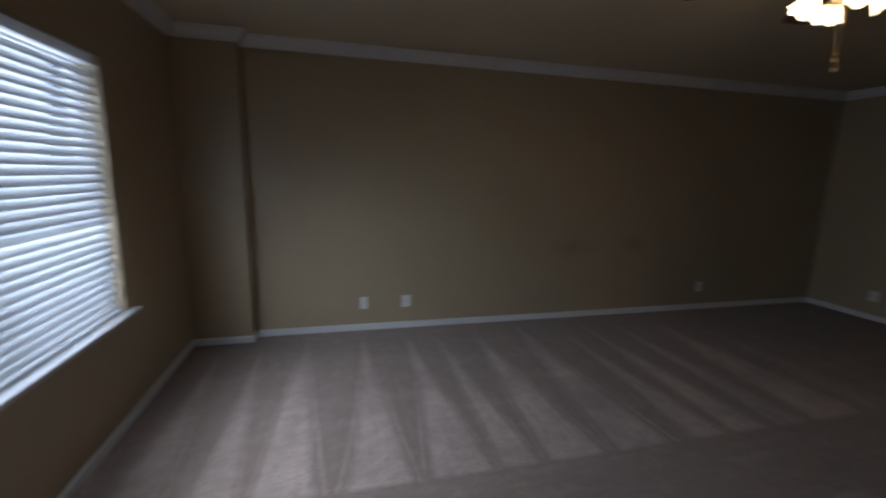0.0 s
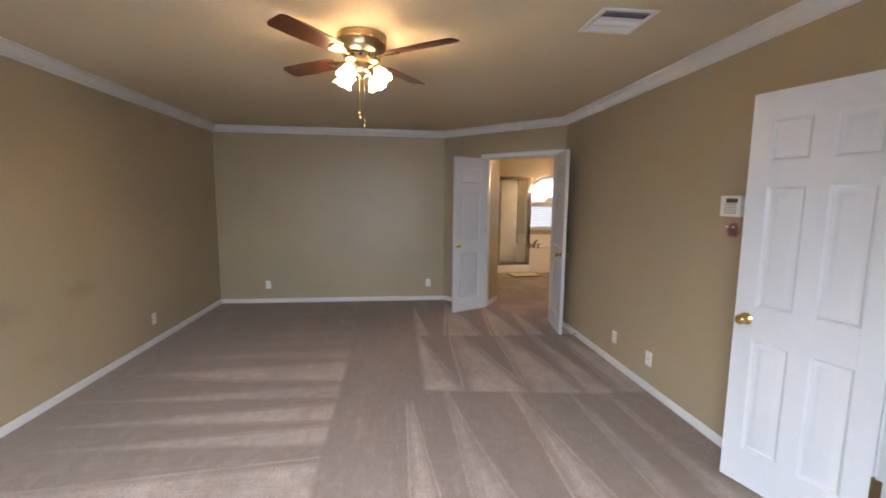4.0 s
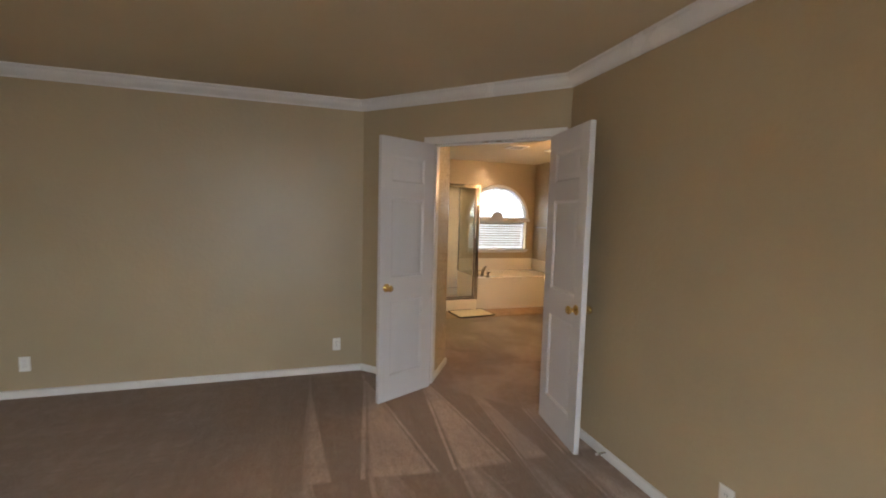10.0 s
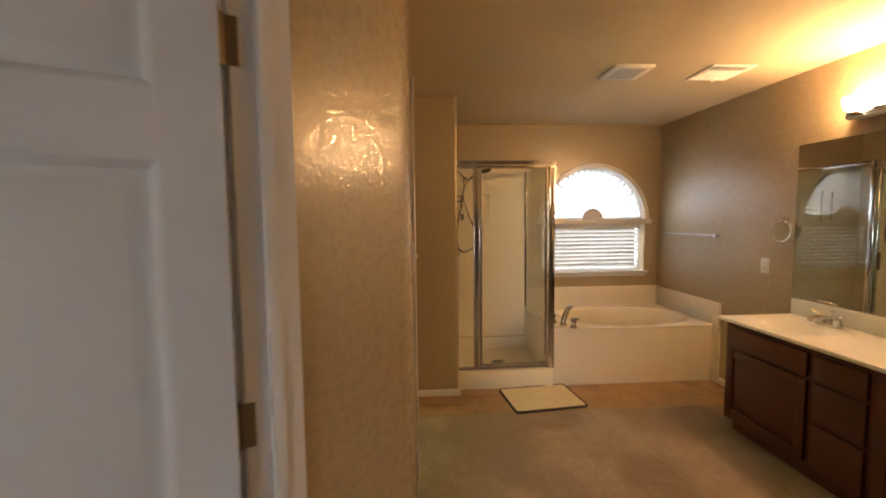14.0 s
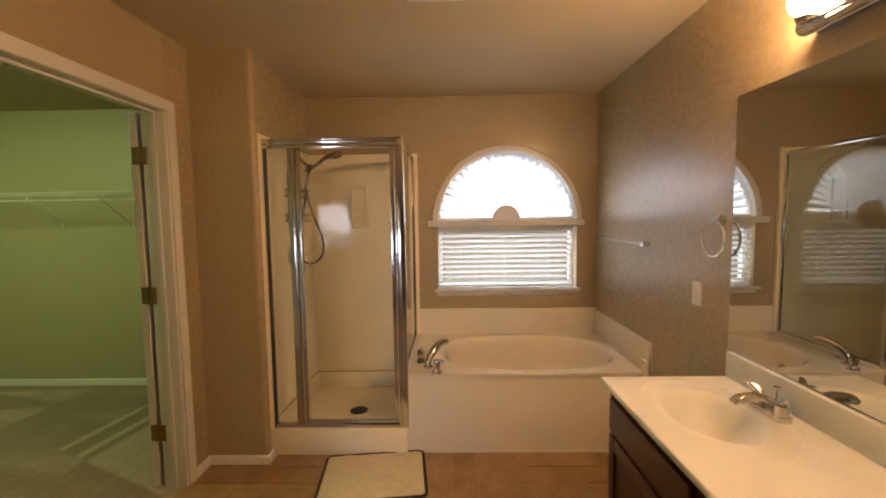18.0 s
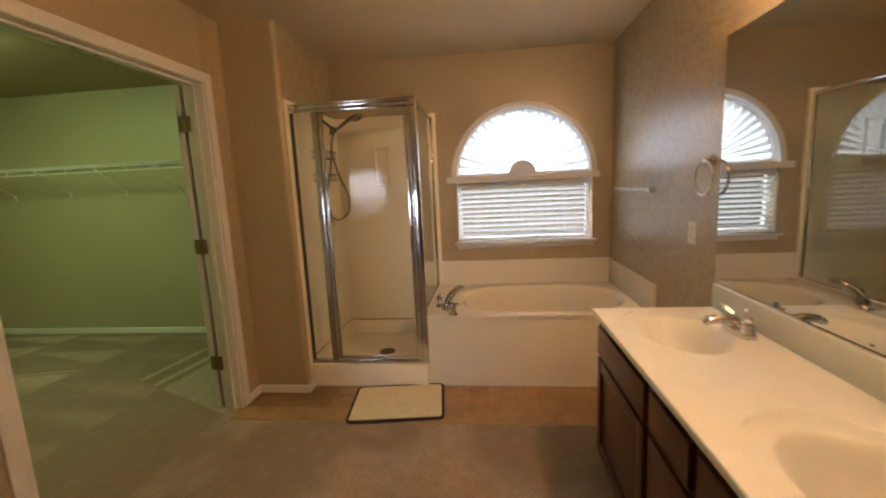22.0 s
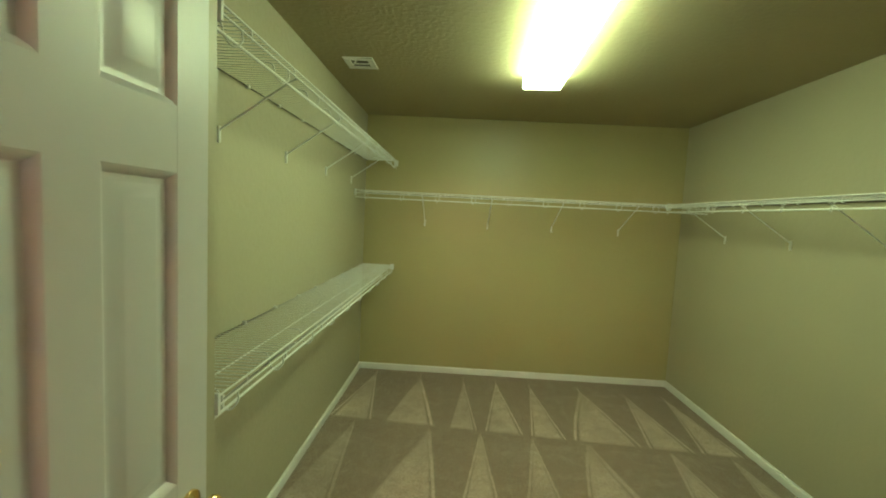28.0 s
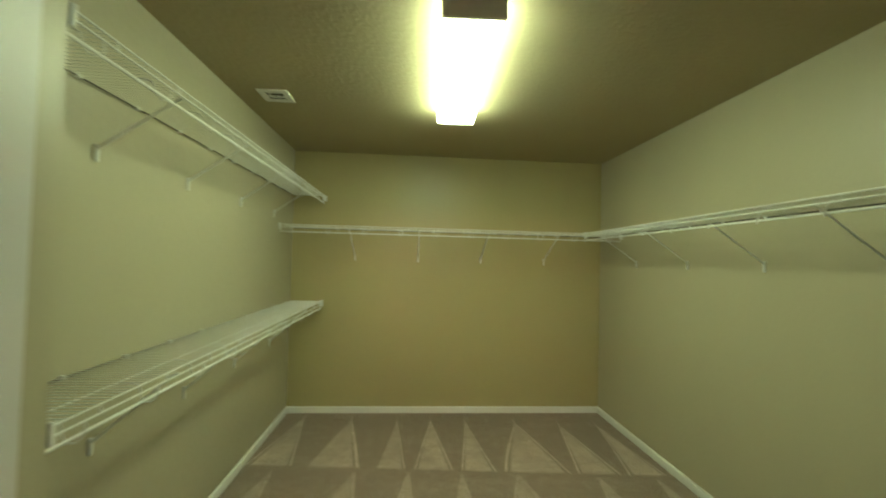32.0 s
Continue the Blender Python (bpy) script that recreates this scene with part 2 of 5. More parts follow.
    swept = n.mul(n.mul(bands, n.step(inx, 0.0, 0.04)), n.mul(n.sub(1.0, n.step(inx, 0.55, 1.0)), clo))
    clom = n.max(n.mul(clom, n.sub(1.0, n.mul(n.step(inx, 0, 0.03), n.step(down, 0, 0.03)))), n.mul(swept, 0.85))
    # scuffed traffic marks where the pile lies every way
    swirl = n.noise(p, 1.3, 2, 0.5)
    walk_way = n.mul(n.sub(1.0, bed), n.sub(1.0, clo))
    scuff = n.step(n.add(n.math("SINE", n.add(n.mul(swirl, 15.0), n.mul(n.add(x, y), 2.0))), n.mul(n.sub(n.noise(p, 9, 4), 0.5), 1.6)), -0.9, 1.0)
    streak = n.step(n.noise(p, 3.0, 3, 0.55, stretch=(0.35, 1.6, 1)), 0.5, 0.68)
    fibre = n.noise(p, 420, 2, 0.7)
    tuft = n.noise(p, 70, 4, 0.7)
    mottle = n.noise(p, 13, 5, 0.72)
    blotch = n.noise(p, 2.2, 4)
    mark = n.add(n.mul(n.max(bedm, clom), 1.15), n.add(n.mul(streak, 0.10), n.mul(n.mul(scuff, walk_way), 0.38)))
    c = n.mix(n.math("MINIMUM", mark, 1.0), (0.267, 0.189, 0.147), (0.595, 0.454, 0.377))
    c = n.mix(n.mul(n.step(blotch, 0.42, 0.7), 0.22), c, (0.265, 0.195, 0.15))
    c = n.mix(n.mul(n.step(mottle, 0.44, 0.64), 0.24), c, (0.205, 0.148, 0.117))
    c = n.mix(n.mul(n.step(mottle, 0.50, 0.34), 0.12), c, (0.60, 0.50, 0.43))
    c = n.mix(n.mul(n.step(tuft, 0.44, 0.66), 0.46), c, (0.15, 0.106, 0.082))
    n.bump(n.add(n.mul(fibre, 0.6), n.mul(tuft, 0.9)), 0.8, 0.006)
    n.bsdf.inputs["Specular IOR Level"].default_value = 0.12
    n.bsdf.inputs["Sheen Weight"].default_value = 0.25
    return n.done(c, 0.95)


def wood_paint(name, dark, light, rough=0.32, along=2, relief=0.06):
    n = Nodes(name)
    v = n.local()
    s = [14.0, 14.0, 14.0]
    s[along] = 1.1
    g = n.noise(v, 3.2, 6, 0.62, stretch=tuple(s))
    f = n.noise(v, 22, 3, 0.6, stretch=tuple(s))
    k = n.add(n.mul(g, 0.65), n.mul(f, 0.35))
    k = n.add(k, n.mul(n.sub(n.random(), 0.5), 0.12))
    c = n.mix(n.mapr(k, 0.32, 0.68, 0, 1), dark, light)
    if relief:
        n.bump(f, relief, 0.0008)
    return n.done(c, n.mapr(g, 0.3, 0.7, rough * 0.96, rough * 1.06))


def glass_paint(name, tint=(1, 1, 1), rough=0.0, ior=1.45):
    n = Nodes(name)
    return n.done(tint, rough, Transmission_Weight=1.0, IOR=ior)


WALL = (0.400, 0.318, 0.200)
M_WALL = wall_paint("beige_wall_paint", WALL, stains=((1.22, 0.735, 0.26, 0.11, 0.20), (1.93, 0.765, 0.19, 0.09, 0.19), (1.55, 0.35, 0.25, 0.08, 0.06)), relief=0.20)
M_BATHWALL = wall_paint("bathroom_satin_wall_paint", WALL, 0.45, 26.0, 0.0016, (), 0.10, True, 1.0)
M_CLOSET = wall_paint("closet_wall_paint", (0.425, 0.385, 0.270), relief=0.15, gentle=True)
# closet paint again, with the end wall's yellow light cast put into the colour
M_CLOSETEND_CAST = wall_paint("closet_end_wall_yellow_cast", (0.425, 0.368, 0.180), relief=0.15, gentle=True)
M_CEIL = wall_paint("ceiling_paint", (0.60, 0.51, 0.355), 0.85, 34.0, 0.0016)
# darker and yellower than M_CEIL
M_CLOSETCEIL = wall_paint("closet_ceiling_darker", (0.39, 0.34, 0.21), 0.85, 34.0, 0.0022)
M_CARPET = carpet_paint()
M_TRIM = plain("white_gloss_trim", (0.72, 0.71, 0.70), 0.23, grain=25, vary=0.03, bump=0.0004)
M_DOOR = plain("white_door_paint", (0.64, 0.635, 0.645), 0.38, grain=22, vary=0.015, bump=0.0005)
M_ABRASS = plain("antique_brass", (0.44, 0.35, 0.22), 0.28, 1.0, 30, 0.10)
M_DRAIN = plain("dark_drain_metal", (0.10, 0.085, 0.07), 0.4, 0.8, 60, 0.2)
M_BRASS = plain("polished_brass", (0.80, 0.58, 0.24), 0.16, 1.0, 30, 0.06)
M_HINGE = plain("tarnished_hinge_brass", (0.27, 0.19, 0.105), 0.38, 1.0, 60, 0.2)
M_CHROME = plain("chrome", (0.64, 0.64, 0.66), 0.08, 1.0, 20, 0.03)
M_FAUCET = plain("worn_chrome", (0.62, 0.62, 0.63), 0.15, 1.0, 20, 0.03)
M_ALU = plain("brushed_aluminium", (0.62, 0.62, 0.64), 0.13, 1.0, 50, 0.05)
M_PLATE = plain("white_switch_plastic", (0.80, 0.79, 0.76), 0.35, grain=30, vary=0.03)
M_DARK = plain("dark_slot", (0.03, 0.028, 0.026), 0.6)
M_MARBLE = plain("cultured_marble", (0.765, 0.765, 0.765), 0.34, grain=9, vary=0.05)
M_TUB = plain("almond_tub_acrylic", (0.82, 0.755, 0.64), 0.14, grain=6, vary=0.03)
M_SURROUND = plain("white_shower_surround", (0.86, 0.79, 0.65), 0.34, grain=6, vary=0.03, Specular_IOR_Level=0.18)
M_CHERRY = wood_paint("cherry_stained_wood", (0.080, 0.021, 0.014), (0.096, 0.026, 0.017), 0.33, 2, 0.0)
M_BLADE = wood_paint("walnut_fan_blade", (0.05, 0.016, 0.007), (0.13, 0.045, 0.02), 0.3, 0)
M_WIRE = plain("white_vinyl_wire", (0.76, 0.77, 0.76), 0.35, grain=60, vary=0.05)
M_VINYL = plain("white_window_vinyl", (0.80, 0.80, 0.80), 0.35, grain=25, vary=0.03)
M_GLASS = glass_paint("clear_glass")
M_SGLASS = glass_paint("shower_glass", (0.97, 0.985, 0.96), 0.0, 1.28)
# return pane tinted darker and more mirroring than the other shower glass
M_RGLASS = glass_paint("darker_return_glass", (0.56, 0.60, 0.54), 0.0, 1.75)
M_MIRROR = plain("mirror_silver", (0.62, 0.64, 0.62), 0.01, 1.0, 3, 0.0)
M_MAT = plain("cream_terry", (0.74, 0.66, 0.50), 0.95, grain=260, vary=0.14, bump=0.003)
M_MATEDGE = plain("dark_brown_binding", (0.030, 0.018, 0.014), 0.85, grain=200, vary=0.2)
M_BULB = glow("warm_bulb_glass", (1.0, 0.75, 0.46), BULB)
M_VBULB = glow("vanity_bulb_glass", (1.0, 0.635, 0.325), VBULB)
M_TUBE = glow("fluorescent_diffuser", CLOSET_COLOR, TUBE)
M_GRILLE = plain("white_vent_enamel", (0.76, 0.76, 0.75), 0.4)
M_GREY = plain("dark_duct", (0.06, 0.06, 0.065), 0.7)
M_CADDY = plain("dull_steel_wire", (0.16, 0.15, 0.14), 0.4, 0.9, 120, 0.15)
M_HOSE = plain("steel_hose", (0.26, 0.24, 0.22), 0.3, 1.0, 200, 0.15)
# hand shower's chrome, its colour darkened for the dim room it mirrors
M_CHROME_DARK = plain("darkened_chrome", (0.40, 0.37, 0.33), 0.22, 1.0, 40, 0.08)


def tile_paint():
    n = Nodes("tan_floor_tile")
    p, x, y, z = n.pos()
    a, b = n.noise(p, 7, 5, 0.6), n.noise(p, 45, 3)
    r = n.random()
    c = n.mix(n.mapr(n.add(n.mul(a, 0.85), n.mul(r, 0.15)), 0.3, 0.7, 0, 1), (0.235, 0.138, 0.070), (0.40, 0.250, 0.135))
    c = n.mix(n.mul(n.step(b, 0.55, 0.8), 0.35), c, (0.16, 0.085, 0.04))
    n.bump(n.add(a, n.mul(b, 0.4)), 0.25, 0.002)
    return n.done(c, n.mapr(b, 0.3, 0.7, 0.32, 0.5))


def shade_paint(name, through, face=(0.9, 0.9, 0.9)):
    """A thin white sheet that lets some daylight through."""
    n = Nodes(name)
    v = n.local()
    c = n.mix(n.noise(v, 120, 2), tuple(k * 0.92 for k in face), face)
    tr = n.t.nodes.new("ShaderNodeBsdfTranslucent")
    tr.inputs[0].default_value = (0.9, 0.92, 0.95, 1)
    mx = n.t.nodes.new("ShaderNodeMixShader")
    mx.inputs[0].default_value = through
    out = n.t.nodes["Material Output"]
    n.t.links.new(n.bsdf.outputs[0], mx.inputs[1])
    n.t.links.new(tr.outputs[0], mx.inputs[2])
    n.t.links.new(mx.outputs[0], out.inputs[0])
    return n.done(c, 0.8)


M_TILE, M_SHADE, M_BLIND = tile_paint(), shade_paint("pleated_cloth", 0.52, (0.62, 0.66, 0.68)), shade_paint("white_vinyl_slat", 0.14)
M_BATHBLIND = shade_paint("thick_vinyl_slat", 0.13, (0.80, 0.80, 0.80))
M_GROUT = plain("tan_grout", (0.40, 0.29, 0.18), 0.9, grain=80, vary=0.15)


# ---- mesh helpers ----
def mesh_of(bm, name, material, smooth=False, angle=35):
    bmesh.ops.recalc_face_normals(bm, faces=bm.faces[:])
    me = bpy.data.meshes.new(name)
    bm.to_mesh(me)
    bm.free()
    me.materials.append(material)
    if smooth:
        me.shade_smooth()
        me.set_sharp_from_angle(angle=radians(angle))
    return me


def part(name, bm, material, parent=None, label="", smooth=True, m=None):
    ob = new(name, mesh_of(bm, name, material, smooth))
    if parent is not None:
        ob.parent = parent
    if m is not None:
        ob.matrix_basis = m
    if label:
        ob["label"] = label
    return ob


def structure(name, bm, material, label, category, smooth=True):
    return tagged(part(name, bm, material, None, "", smooth), label, category, "", "structure")


def thing(name, label, category, m=None, group="", kind=""):
    e = tagged(new(name), label, category, group, kind)
    if m is not None:
        e.matrix_basis = m
    return e


def cuboid(x0, x1, y0, y1, z0, z1, bevel=0.0, bm=None, seg=2):
    one = bmesh.new()
    bmesh.ops.create_cube(one, size=1)
    for v in one.verts:
        v.co = Vector((x0 + (v.co.x + 0.5) * (x1 - x0), y0 + (v.co.y + 0.5) * (y1 - y0), z0 + (v.co.z + 0.5) * (z1 - z0)))
    if bevel:
        bmesh.ops.bevel(one, geom=one.edges[:], offset=bevel, segments=seg, affect="EDGES", profile=0.6)
    return one if bm is None else join(bm, one)


def join(bm, other, m=None):
    """Copies other's faces into bm."""
    if m is not None:
        other.transform(m)
    made = [bm.verts.new(v.co) for v in other.verts]
    other.verts.index_update()
    for f in other.faces:
        bm.faces.new([made[v.index] for v in f.verts])
    other.free()
    return bm


def rounded(points, radii, n=5):
    """A plan outline with some of its corners rounded."""
    out = []
    k = len(points)
    for i, p in enumerate(points):
        r = radii.get(i, 0)
        if not r:
            out.append(p)
            continue
        p, a, b = Vector(p), Vector(points[i - 1]), Vector(points[(i + 1) % k])
        da, db = (a - p).normalized(), (b - p).normalized()
        for j in range(n + 1):
            t = j / n
            q = (1 - t) ** 2 * (p + da * r) + 2 * t * (1 - t) * p + t ** 2 * (p + db * r)
            out.append((q.x, q.y))
    return out


def prism(points, z0, z1, bm=None):
    """An upright solid over a plan outline."""
    bm = bm or bmesh.new()
    lo = [bm.verts.new((x, y, z0)) for x, y in points]
    hi = [bm.verts.new((x, y, z1)) for x, y in points]
    bm.faces.new(lo[::-1])
    bm.faces.new(hi)
    for i in range(len(points)):
        j = (i + 1) % len(points)
        bm.faces.new((lo[i], lo[j], hi[j], hi[i]))
    return bm


def lathe(profile, n=24, bm=None, m=None):
    """Turns (radius, height) pairs round the z axis."""
    one = bmesh.new()
    rings = []
    for r, z in profile:
        if r < 1e-5:
            rings.append([one.verts.new((0, 0, z))])
        else:
            rings.append([one.verts.new((r * math.cos(a), r * math.sin(a), z)) for a in (2 * math.pi * i / n for i in range(n))])
    for a, b in zip(rings, rings[1:]):
        for i in range(n):
            j = (i + 1) % n
            q = [a[i % len(a)], a[j % len(a)], b[j % len(b)], b[i % len(b)]]
            q = list(dict.fromkeys(q))
            if len(q) > 2:
                one.faces.new(q)
    if m is not None:
        one.transform(m)
    return one if bm is None else join(bm, one)


def tube(points, r, n=8, bm=None, cap=True):
    """A round bar along a line of points."""
    bm = bm or bmesh.new()
    pts = [Vector(p) for p in points]
    radii = r if isinstance(r, (list, tuple)) else [r] * len(pts)
    rings, u = [], None
    for i, p in enumerate(pts):
        d = (pts[min(i + 1, len(pts) - 1)] - pts[max(i - 1, 0)]).normalized()
        if u is None:
            u = d.orthogonal().normalized()
        u = (u - d * u.dot(d)).normalized()
        w = d.cross(u)
        rings.append([bm.verts.new(p + radii[i] * (math.cos(a) * u + math.sin(a) * w)) for a in (2 * math.pi * k / n for k in range(n))])
    for a, b in zip(rings, rings[1:]):
        for k in range(n):
            bm.faces.new((a[k], a[(k + 1) % n], b[(k + 1) % n], b[k]))
    if cap:
        bm.faces.new(rings[0][::-1])
        bm.faces.new(rings[-1])
    return bm


def curve_points(ctrl, n=8):
    """A smooth line through control points."""
    p = [Vector(c) for c in ctrl]
    p = [2 * p[0] - p[1]] + p + [2 * p[-1] - p[-2]]
    out = []
    for i in range(1, len(p) - 2):
        for k in range(n):
            t = k / n
            out.append(0.5 * ((2 * p[i]) + (p[i + 1] - p[i - 1]) * t + (2 * p[i - 1] - 5 * p[i] + 4 * p[i + 1] - p[i + 2]) * t * t + (3 * p[i] - p[i - 1] - 3 * p[i + 1] + p[i + 2]) * t ** 3))
    return out + [p[-2]]


def sweep(path, profile, closed=False, side=1.0):
    """Runs a profile of (out from the wall, height) along a plan line, mitred at the corners. side 1: the room is to the line's left."""
    bm = bmesh.new()
    pts = [Vector(p) for p in path]
    k = len(pts)
    rows = []
    for i, p in enumerate(pts):
        dirs = []
        if closed or i > 0:
            dirs.append((p - pts[i - 1]).normalized())
        if closed or i < k - 1:
            dirs.append((pts[(i + 1) % k] - p).normalized())
        norms = [Vector((-d.y, d.x)) * side for d in dirs]
        off = norms[0] if len(norms) == 1 else (norms[0] + norms[1]) / (1 + norms[0].dot(norms[1]))
        rows.append([bm.verts.new((p.x + off.x * o, p.y + off.y * o, z)) for o, z in profile])
    for i in range(k if closed else k - 1):
        a, b = rows[i], rows[(i + 1) % k]
        for j in range(len(profile) - 1):
            bm.faces.new((a[j], a[j + 1], b[j + 1], b[j]))
    if not closed:
        for r in (rows[0], rows[-1]):
            bm.faces.new(r)
    return bm


def casing(w, h, profile=((0, 0), (0, 0.010), (0.006, 0.013), (0.018, 0.011), (0.036, 0.016), (0.050, 0.017), (0.058, 0.013), (0.058, 0.0))):
    """Trim round an opening of w by h: x along the wall, z up, y out of the wall."""
    bm = bmesh.new()
    line = ((0, 0, -1, 0), (0, h, -1, 1), (w, h, 1, 1), (w, 0, 1, 0))
    rows = [[bm.verts.new((x + sx * o, p, z + sz * o)) for o, p in profile] for x, z, sx, sz in line]
    for a, b in zip(rows, rows[1:]):
        for j in range(len(profile) - 1):
            bm.faces.new((a[j], b[j], b[j + 1], a[j + 1]))
    bm.faces.new(rows[0])
    bm.faces.new(rows[-1])
    return bm


# ---- large structure ----
D45 = math.sqrt(0.5)


def on_angle(s, off=0.0):
    """A plan point s metres along the bedroom's angled wall, off metres out into the bedroom."""
    return (4.52 - D45 * s - D45 * off, 0.86 - D45 * s + D45 * off)


S0, S1, THICK, DOOR_H = 0.70, 1.745, 0.12, 2.045
WT = 2.50
JL, JR = 5.120, 6.362
bm = cuboid(-2.45, 8.1, -2.85, 4.2, -0.12, 0.0)
structure("floor", bm, M_CARPET, "beige cut-pile carpet with fresh vacuum marks", "carpet floor", False)
structure("ceiling", cuboid(-2.40, 4.66, -0.50, 4.10, CEIL_BED, CEIL_BED + 0.06), M_CEIL, "tan painted textured bedroom ceiling", "ceiling", False)
bm = prism([(4.60, 0.88), (3.26, -0.46), (1.90, -0.49), (1.90, -2.70), (7.67, -2.70), (7.67, -0.25), (7.67, 0.09), (4.60, 0.09)], CEIL, CEIL + 0.015)
structure("ceiling_bath", bm, M_CEIL, "tan textured bathroom ceiling", "ceiling", False)
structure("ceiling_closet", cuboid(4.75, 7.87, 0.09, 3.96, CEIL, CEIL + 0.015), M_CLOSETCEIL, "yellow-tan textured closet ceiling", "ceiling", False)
# unseen slab added over the ceilings to keep sunlight out
structure("sun_block_slab", cuboid(-2.6, 8.2, -2.9, 4.3, 2.53, 2.62), M_CEIL, "plain unseen slab added above the rooms to keep the sun out", "roof", False)

bm = cuboid(-2.41, 4.83, 4.025, 4.145, 0, WT)
cuboid(-2.26, -1.80, 3.90, 4.025, 0, WT, bm=bm)
structure("wall_north", bm, M_WALL, "beige textured bedroom wall with faint dark smudges", "wall", False)
# west wall round the window opening
WY0, WY1, WZ0, WZ1 = 1.24, 2.90, 0.635, 1.99
bm = bmesh.new()
for a in ((-0.55, WY0, 0, WT), (WY1, 4.14, 0, WT), (WY0, WY1, 0, WZ0), (WY0, WY1, WZ1, WT)):
    cuboid(-2.41, -2.26, a[0], a[1], a[2], a[3], bm=bm)
structure("wall_west", bm, M_WALL, "beige textured bedroom wall with a window", "wall", False)
# wall between bedroom and closet, with the angled stub and the rounded corner by the switch
jl, jlb = on_angle(S0), on_angle(S0, -THICK)
structure("wall_east", prism([(4.52, 4.03), (4.52, 0.86), jl, jlb, (4.70, 0.15), (4.70, 4.03)], 0, WT), M_WALL, "beige textured wall between bedroom and closet", "wall", False)
pts = [jlb, (4.51, 0.03), (JL, 0.03), (JL, 0.15), (4.70, 0.15)]
structure("wall_bath_corner", prism(rounded(pts, {1: 0.05}), 0, WT), M_BATHWALL, "satin beige wall with a rounded corner beside the closet", "wall", True)
structure("wall_closet_west", cuboid(4.70, 4.83, 0.152, 4.02, 0, WT), M_CLOSET, "yellow-beige closet wall behind two wire shelves", "wall", False)
pts = [on_angle(S0), on_angle(S1), on_angle(S1, -THICK), on_angle(S0, -THICK)]
structure("wall_door_header", prism(pts, DOOR_H + 0.02, WT), M_WALL, "beige wall over the bathroom doors", "wall", False)
pts = [on_angle(S1), (3.23, -0.43), (-0.17, -0.43), (-0.17, -0.55), (3.29, -0.55), on_angle(S1, -THICK)]
structure("wall_south", prism(pts, 0, WT), M_WALL, "beige textured bedroom wall beside the doors", "wall", False)
bm = cuboid(-2.41, -0.82, -0.55, -0.43, 0, WT)
cuboid(-0.82, -0.17, -0.55, -0.43, DOOR_H + 0.02, WT, bm=bm)
structure("wall_south_entry", bm, M_WALL, "beige textured wall round the entry door", "wall", False)
bm = cuboid(-0.95, 0.0, -1.80, -1.68, 0, WT)
cuboid(-0.95, -0.85, -1.70, -0.55, 0, WT, bm=bm)
cuboid(-0.10, 0.0, -1.70, -0.55, 0, WT, bm=bm)
structure("wall_hall", bm, M_WALL, "plain beige hall walls behind the entry door", "wall", False)
# unseen wall, set far back so less light bounces onto the vanity wall end
structure("wall_bath_west_unseen", cuboid(1.83, 1.95, -2.75, -0.55, 0, WT), M_BATHWALL, "plain unseen wall added to close the bathroom, set far back", "wall", False)
structure("wall_bath_south", cuboid(1.83, 7.72, -2.75, -2.63, 0, WT), M_BATHWALL, "beige textured wall behind the vanity mirror", "wall", False)
# end cut to a wedge so its near face falls in shade
structure("wall_vanity_end", prism(rounded([(4.25, -2.64), (4.37, -2.64), (4.37, -2.038), (4.25, -2.228)], {2: 0.012, 3: 0.02}), 0, WT), M_WALL, "beige textured wall end beside the vanity", "wall", True)
# pillar beside the shower and the wall over the closet doors
pts = [(JR, 0.03), (6.565, 0.03), (6.565, -0.33), (6.612, -0.33), (6.612, -0.300), (7.92, -0.300), (7.92, 0.15), (JR, 0.15)]
structure("wall_pillar", prism(rounded(pts, {2: 0.03}), 0, WT), M_BATHWALL, "beige textured pillar between closet and shower", "wall", True)
structure("wall_closet_header", cuboid(JL, JR, 0.03, 0.15, DOOR_H + 0.02, WT), M_WALL, "beige wall over the closet doors", "wall", False)
structure("wall_closet_chase", cuboid(4.83, 5.128, 0.152, 0.93, 0, WT), M_CLOSET, "yellow-beige boxed-out closet wall behind the open door", "wall", False)
structure("wall_closet_east", cuboid(7.80, 7.92, 0.15, 4.02, 0, WT), M_CLOSET, "yellow-beige closet wall behind the wire shelf", "wall", False)
structure("wall_closet_north", cuboid(4.83, 7.80, 3.90, 4.02, 0, WT), M_CLOSETEND_CAST, "closet end wall with a yellow light cast put into its colour", "wall", False)
# bathroom window wall with a lower opening and an arch
AY, AZ, AR = -1.905, 1.44, 0.565
BY0, BY1, BZ0 = AY - AR, AY + AR, 0.885


def yz_prism(points, x0, x1, bm):
    a = [bm.verts.new((x0, y, z)) for y, z in points]
    b = [bm.verts.new((x1, y, z)) for y, z in points]
    bm.faces.new(a)
    bm.faces.new(b[::-1])
    for i in range(len(points)):
        j = (i + 1) % len(points)
        bm.faces.new((a[i], b[i], b[j], a[j]))
    return bm


bm = cuboid(7.575, 7.725, BY1, -0.30, 0, WT)
cuboid(7.575, 7.725, -2.63, BY0, 0, WT, bm=bm)
cuboid(7.575, 7.725, BY0, BY1, 0, BZ0, bm=bm)
arc = [(AY + AR * math.cos(a), AZ + AR * math.sin(a)) for a in (math.pi * i / 28 for i in range(29))]
yz_prism([(BY1, WT)] + arc + [(BY0, WT)], 7.575, 7.725, bm)
structure("wall_bath_east", bm, M_BATHWALL, "beige bathroom wall with an arched window", "wall", False)

